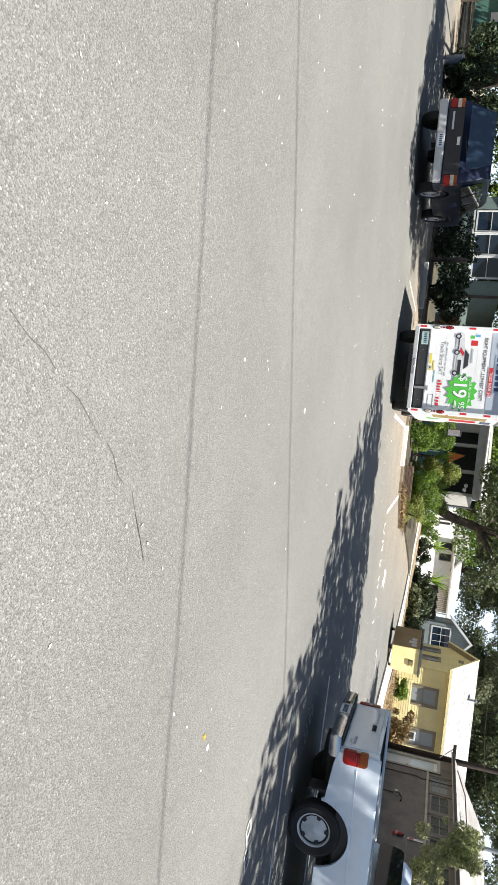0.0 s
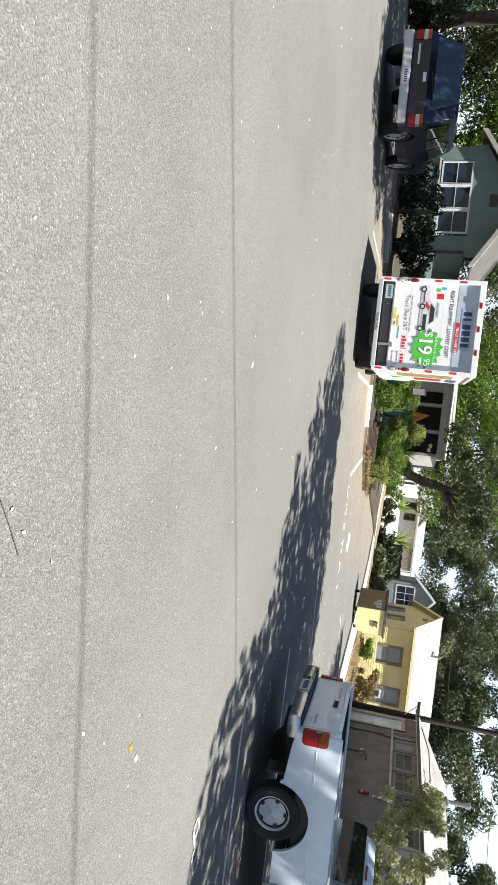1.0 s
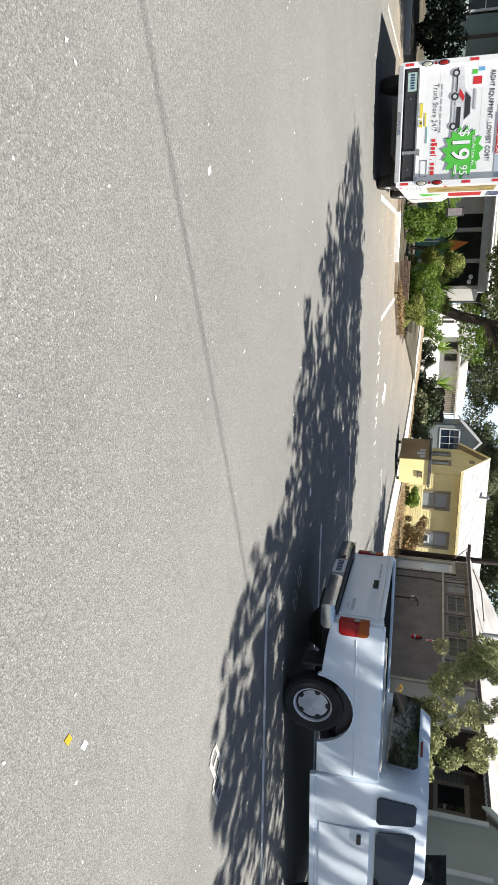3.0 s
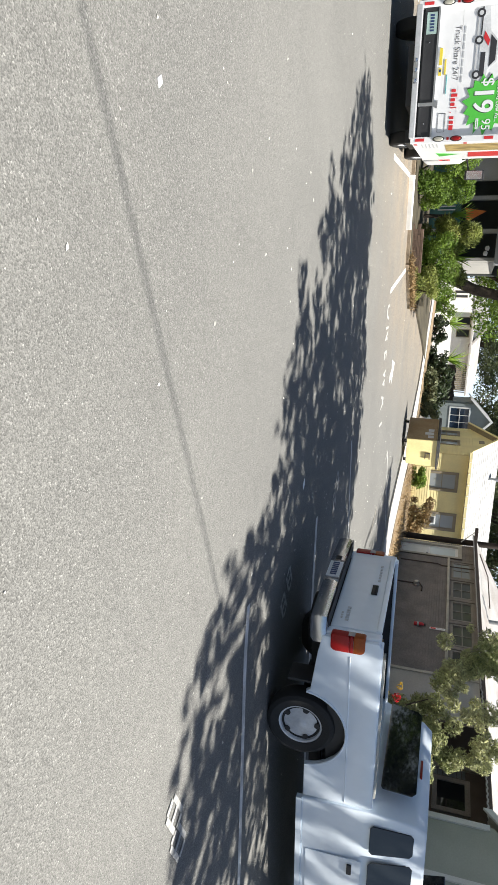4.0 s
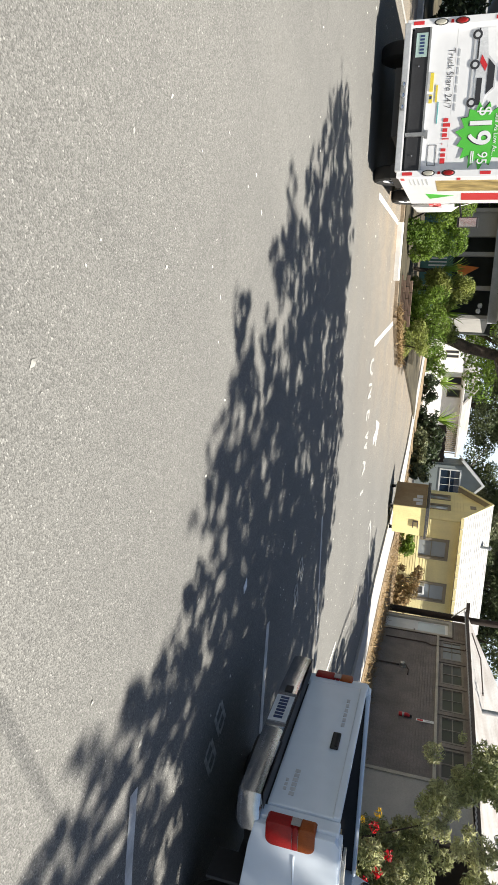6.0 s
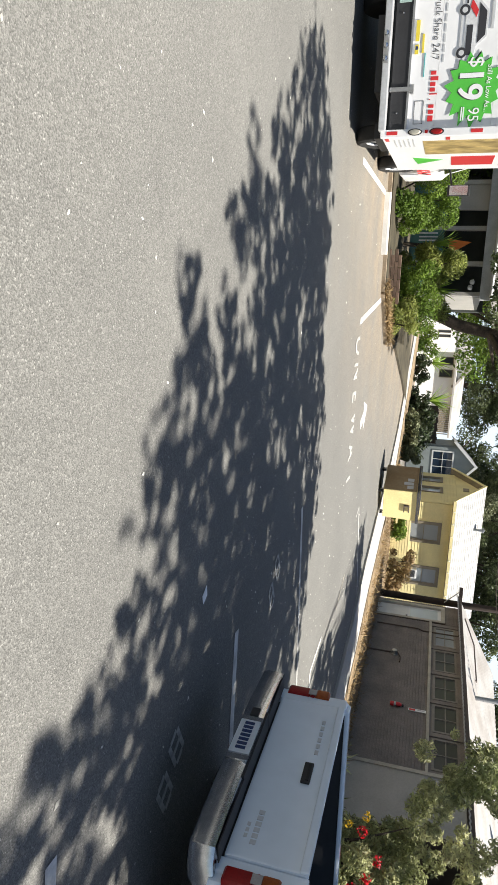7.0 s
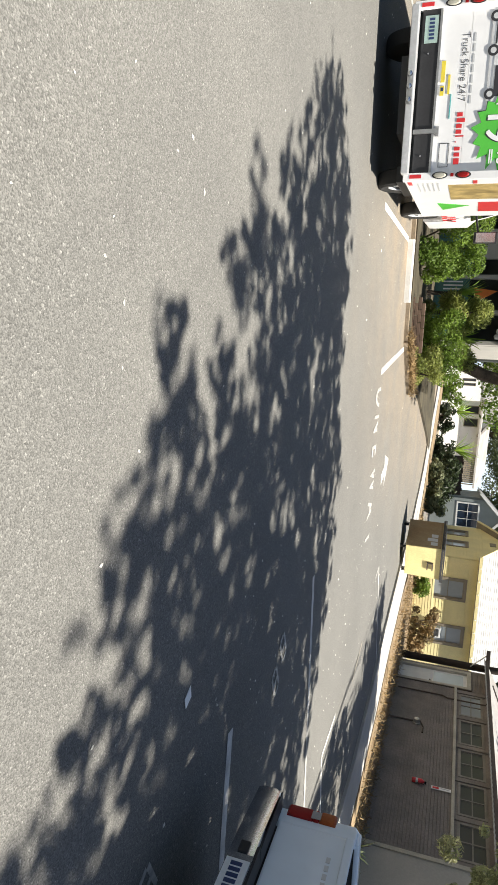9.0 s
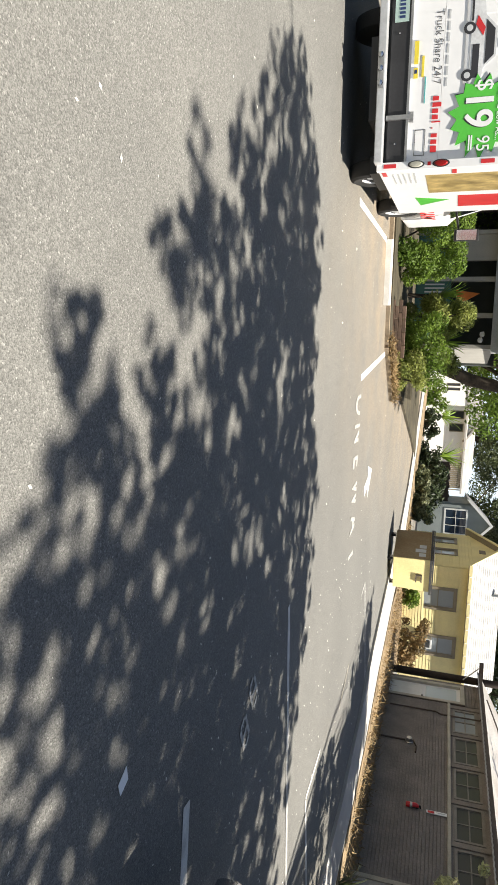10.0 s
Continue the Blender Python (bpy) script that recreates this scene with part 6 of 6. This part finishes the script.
# low block planter at the bed's edge
pl = thing("block_planter", pose(1.55, 30.0, gz(1.55, 30) + 0.04, 0, 0, 20), "low brown block planter wall beside the bed", "planter")
proto = finish(boxes((0, 0, 0, 0.27, 0.12, 0.075), bevel=0.008), "block", BRICKM)
for r in range(4):
    for k in range(4):
        ob = new("block", proto)
        ob.parent = pl
        ob.matrix_basis = pose(-0.55 + k * 0.28 + (r % 2) * 0.13, 0, r * 0.078)

ol = thing("oleander", pose(11.9, 25.8, gz(11.9, 25.8)), "tall oleander with pale leaves and red blooms behind the pickup", "shrub")
rng = random.Random(17)
cents, rads = [], []
for k in range(170):
    a, u = rng.uniform(0, 6.28), rng.random() ** 0.5
    z = rng.uniform(0.5, 2.9)
    cents.append((rng.uniform(-1.55 + 0.35 * abs(z - 2.4), 0.95) if z > 1.75 else rng.uniform(0.1, 1.3), rng.uniform(-0.8, 0.8), z - 0.12 * abs(rng.gauss(0, 1))))
    rads.append(rng.uniform(0.07, 0.24))
for c in [c for c in cents if c[0] > -0.3][:14]:
    part("stem", tube([(0.6 + c[0] * 0.2, c[1] * 0.15, 0), (0.3 + c[0] * 0.6, c[1] * 0.6, c[2] * 0.55), c], [0.03, 0.02, 0.008], 5), BARK, ol)
crown_part("foliage", ol, cents, rads, 34000, 0.034, 18, LEAF_OLEANDER, 1.0, 2.8)
for k, (x, y, z) in enumerate(((0.3, -0.9, 1.05), (0.55, -0.8, 0.85), (0.0, -0.95, 1.2), (0.9, -0.7, 0.65), (-0.3, -0.85, 0.95), (0.4, -0.7, 0.55))):
    crown_part("bloom", ol, [(x, y, z)], [0.085], 34, 0.045, 60 + k, FLOWER, 1.0, 1.0, "red bloom")
for k, (x, y, z) in enumerate(((-0.5, -0.8, 1.0), (-0.35, -0.8, 0.75))):
    crown_part("bloom", ol, [(x, y, z)], [0.07], 26, 0.04, 70 + k, YFLOWER, 1.0, 1.0, "yellow bloom")
for x, y, s in ((12.1, 28.5, 44), (12.5, 27.7, 45)):
    blades("strap_plant", x, y, 0.6, 22, LEAF_OAK, s, "clump of grey-green strap leaves by the walk", width=0.05)

# plants by the yellow house
shrub("dry_shrub", 9.4, 42.2, 1.2, 0.8, 1.15, LEAF_AUTUMN, 51, "dry brown shrub under the house window", 1500, 0.08, z0=0.3)
shrub("leafy_shrub", 7.9, 42.2, 0.9, 0.7, 0.75, LEAF_BRIGHT, 52, "bright green shrub in front of the yellow house", 1300, 0.08, z0=0.3)
shrub("dry_shrub", 10.2, 42.3, 1.0, 0.8, 0.8, STRAW, 53, "straw-coloured dead shrub beside the house", 1000, 0.08, z0=0.3)
# dark hedge, palms and shrubs down the street
for x, y, w, h, m, s in ((3.5, 49.3, 2.0, 1.5, LEAF_DARK, 54), (2.2, 51.5, 2.0, 1.6, LEAF_DARK, 55), (0.9, 54.0, 2.0, 1.3, LEAF_DARK, 56), (-1.8, 57.5, 2.0, 1.0, LEAF_DARK, 57), (4.3, 46.8, 1.2, 0.9, LEAF_GREY, 58), (2.9, 47.9, 1.3, 0.8, LEAF_GREY, 59), (-4.5, 61.0, 2.2, 1.4, LEAF_BRIGHT, 60)):
    shrub("street_shrub", x, y, w, w * 0.8, h, m, s, "dark garden shrub beside the far walk" if m is LEAF_DARK else "low garden shrub beside the far walk", 1400, 0.12, z0=0.3)
for x, y, h, s in ((0.4, 56.0, 1.7, 46), (-2.8, 60.0, 1.6, 47)):
    blades("fan_palm", x, y, h, 34, LEAF_BRIGHT, s, "small bright green palm before the white house", z0=0.3, width=0.12, lift=1.1, category="palm")
fence = thing("dark_fence", pose(1.0, 54.2, 0.3, 0, 0, -28), "dark stained board fence behind the shrubs", "fence")
for k in range(15):
    part("board", boxes((k * 0.2, 0, 0, k * 0.2 + 0.19, 0.03, 1.7 + 0.03 * (k % 3))), FENCEB, fence)
part("rail", boxes((0, 0.03, 0.4, 3.0, 0.08, 0.5), (0, 0.03, 1.3, 3.0, 0.08, 1.4)), FENCEB, fence)

# shrubs and lattice before the grey-green house
lat = thing("lattice_screen", pose(-9.4, 29.2, 0.12, 0, 0, 14), "white crossed lattice screen in the shade", "lattice")
for k in range(-6, 14):
    for s in (1, -1):
        x0 = k * 0.14
        p, q = (x0, 0.2), (x0 + s * 0.9, 1.1)
        if s < 0:
            p, q = (x0 + 0.0, 0.2), (x0 - 0.9, 1.1)
        part("lath", tube([(p[0], 0.01 * s, p[1]), (q[0], 0.01 * s, q[1])], 0.012, 4), WHITETRIM, lat)
for x, y, w, h, m, s in ((-7.0, 29.5, 2.2, 1.5, LEAF_DARK, 81), (-5.4, 29.6, 1.8, 1.4, LEAF_DARK, 82), (-9.2, 30.0, 2.4, 1.2, LEAF_DARK, 83), (-3.8, 30.3, 1.6, 1.8, LEAF_AUTUMN, 84), (-2.3, 31.0, 1.5, 1.5, LEAF_OLEANDER, 85), (-11.6, 30.0, 2.4, 1.6, LEAF_DARK, 86), (-14.0, 29.0, 3.0, 2.0, LEAF_DARK, 87), (-12.0, 26.0, 2.6, 1.5, LEAF_DARK, 88), (-16.5, 24.5, 3.4, 2.4, LEAF_DARK, 89), (-9.5, 24.8, 1.6, 0.8, LEAF_DARK, 90)):
    shrub("garden_shrub", x, y, w, w * 0.7, h, m, s, "russet shrub beside the truck" if m is LEAF_AUTUMN else "dense dark shrub behind the stalls", 2600, 0.085, z0=0.15)
part("gate_post", boxes((-0.06, -0.06, 0, 0.06, 0.06, 1.3)), BROWNT, None, at=pose(-6.2, 29.0, 0.1))
tagged(bpy.data.objects["gate_post"], "dark wooden gate post among shrubs", "post")

# trees behind
for n, x, y, h, sp, m, s, cnt, sz, lab in (
    ("oak_tree", -19, 34, 9, 5.0, LEAF_OAK, 111, 9000, 0.2, "dark oak at the end of the stall row"),
    ("oak_tree", -22, 24, 10, 5.5, LEAF_OAK, 112, 9000, 0.22, "dark oak at the end of the stall row"),
    ("oak_tree", -15.5, 36, 8, 3.6, LEAF_BRIGHT, 113, 7000, 0.16, "sunlit light-green tree beyond the house"),
    ("oak_tree", -1.5, 42, 7.5, 3.6, LEAF_BRIGHT, 91, 9000, 0.15, "sunlit light-green tree behind the teal porch"),
    ("oak_tree", -5.5, 40.5, 8.0, 3.6, LEAF_BRIGHT, 92, 9000, 0.15, "sunlit light-green tree behind the truck"),
    ("oak_tree", -13.5, 41, 9, 4.5, LEAF_OAK, 93, 8000, 0.18, "tall dark oak behind the grey-green house"),
    ("oak_tree", -16.5, 27, 9, 4.2, LEAF_OAK, 94, 8000, 0.18, "tall dark oak shading the far stalls"),
    ("oak_tree", 7.5, 69, 10.5, 3.8, LEAF_GREY, 95, 9000, 0.2, "grey-green oak over the far houses"),
    ("oak_tree", -5, 79, 12, 5.5, LEAF_OAK, 96, 9000, 0.24, "dark oak behind the white houses"),
    ("oak_tree", 9.5, 57, 10.5, 4.6, LEAF_OAK, 97, 11000, 0.2, "dark oak behind the yellow house"),
    ("oak_tree", 13.0, 55, 9.5, 4.2, LEAF_OAK, 98, 10000, 0.2, "oak behind the yellow house roof"),
    ("oak_tree", 18.5, 50, 8.2, 2.6, LEAF_OAK, 99, 7000, 0.18, "open-crowned oak behind the shed"),
    ("oak_tree", 22.5, 49, 8.0, 2.4, LEAF_OAK, 100, 6000, 0.18, "open-crowned oak behind the shed"),
    ("oak_tree", -14, 78, 13, 7, LEAF_OAK, 101, 9000, 0.28, "dark oak at the end of the street"),
    ("oak_tree", 4.8, 72, 11.5, 4.2, LEAF_OAK, 120, 9000, 0.22, "dark oak behind the blue-grey cottage"),
    ("oak_tree", 3, 82, 13, 7, LEAF_OAK, 102, 9000, 0.28, "dark oak at the end of the street"),
    ("oak_tree", -22, 52, 12, 7, LEAF_OAK, 103, 9000, 0.28, "dark oak beyond the gardens"),
    ("oak_tree", -17, 60, 11, 6, LEAF_OAK, 104, 9000, 0.25, "dark oak beyond the teal porch"),
):
    tree(n, x, y, h, sp, m, s, lab, int(cnt * 2.8), sz * 0.6, trunk=0.2, base=0.25, clumps=40)

# dry litter and pale stone chips strewn over the asphalt
rng = np.random.default_rng(77)
vs, fs = [], []
for k in range(1100):
    d = rng.random()
    x, y = rng.uniform(-2, 11.5), rng.uniform(9.5, 31)
    if k % 3 == 0:
        x, y = rng.uniform(6.5, 10.5), rng.uniform(20, 31)
    s, a = rng.uniform(0.004, 0.013) * (1.6 if k % 17 == 0 else 1), rng.uniform(0, 6.28)
    z = gz(x, y)
    n = len(vs)
    for t in range(4):
        b = a + t * 1.57 + rng.uniform(-0.3, 0.3)
        vs.append((x + math.cos(b) * s * (1.5 if t % 2 else 0.8), y + math.sin(b) * s * (1.5 if t % 2 else 0.8), z + 0.003))
    vs.append((x, y, z + 0.003 + s * 0.5))
    fs += [(n + t, n + (t + 1) % 4, n + 4) for t in range(4)]
me = bpy.data.meshes.new("litter")
me.from_pydata(vs, [], fs)
me.materials.append(mat("pale_litter", (0.62, 0.6, 0.54), 0.8, var=0.1, island=0.35, bump=0))
tagged(new("litter", me), "pale chips and dry leaf bits strewn on asphalt", "litter", kind="stuff")
# a yellow leaf and a few larger scraps
for x, y, r, m, lab in ((8.62, 14.25, 0.03, YFLOWER, "small yellow fallen leaf on asphalt"), (8.7, 14.4, 0.03, WHITEP, "small white paper scrap on asphalt"), (5.66, 15.25, 0.03, WHITEP, "small white paper scrap on asphalt"), (7.6, 19.45, 0.06, WHITEP, "small white paper scrap on asphalt")):
    tagged(part("scrap", prism([(-r, -r * 0.5), (r * 0.6, -r * 0.7), (r, r * 0.4), (-r * 0.4, r * 0.7)], 0, 0.003, "z"), m, None, at=pose(x, y, gz(x, y) + 0.002, 0, 0, x * 90)), lab, "litter")
# straw tufts in the dry strip
rng = np.random.default_rng(5)
vs, fs = [], []
for k in range(9000):
    i = rng.integers(0, 7)
    a, b = Vector(BED_IN[i]), Vector(BED_IN[i + 1])
    c, d = Vector(BED_OUT[i]), Vector(BED_OUT[i + 1])
    u, v = rng.random(), rng.random() ** 1.3
    p = a.lerp(b, u).lerp(c.lerp(d, u), 0.06 + 0.9 * v)
    if k % 4 == 0:
        t = rng.random()
        p = Vector((2.05 + 0.75 * t + rng.normal() * 0.1, 29.55 + 1.9 * t + rng.normal() * 0.12))
    z, h, w, an = gz(*p) + 0.06, rng.uniform(0.03, 0.17) * (1.0 if k % 5 else 1.7), 0.012, rng.uniform(0, 6.28)
    n = len(vs)
    z += rng.random() ** 2 * 0.12
    vs += [(p.x - math.cos(an) * w, p.y - math.sin(an) * w, z), (p.x + math.cos(an) * w, p.y + math.sin(an) * w, z), (p.x + rng.normal() * 0.12, p.y + rng.normal() * 0.12, z + h * rng.uniform(-0.1, 1))]
    fs.append((n, n + 1, n + 2))
me = bpy.data.meshes.new("dry_grass")
me.from_pydata(vs, [], fs)
me.materials.append(STRAW)
tagged(new("dry_grass", me), "dry straw-coloured grass tufts along the walls", "grass", kind="stuff")
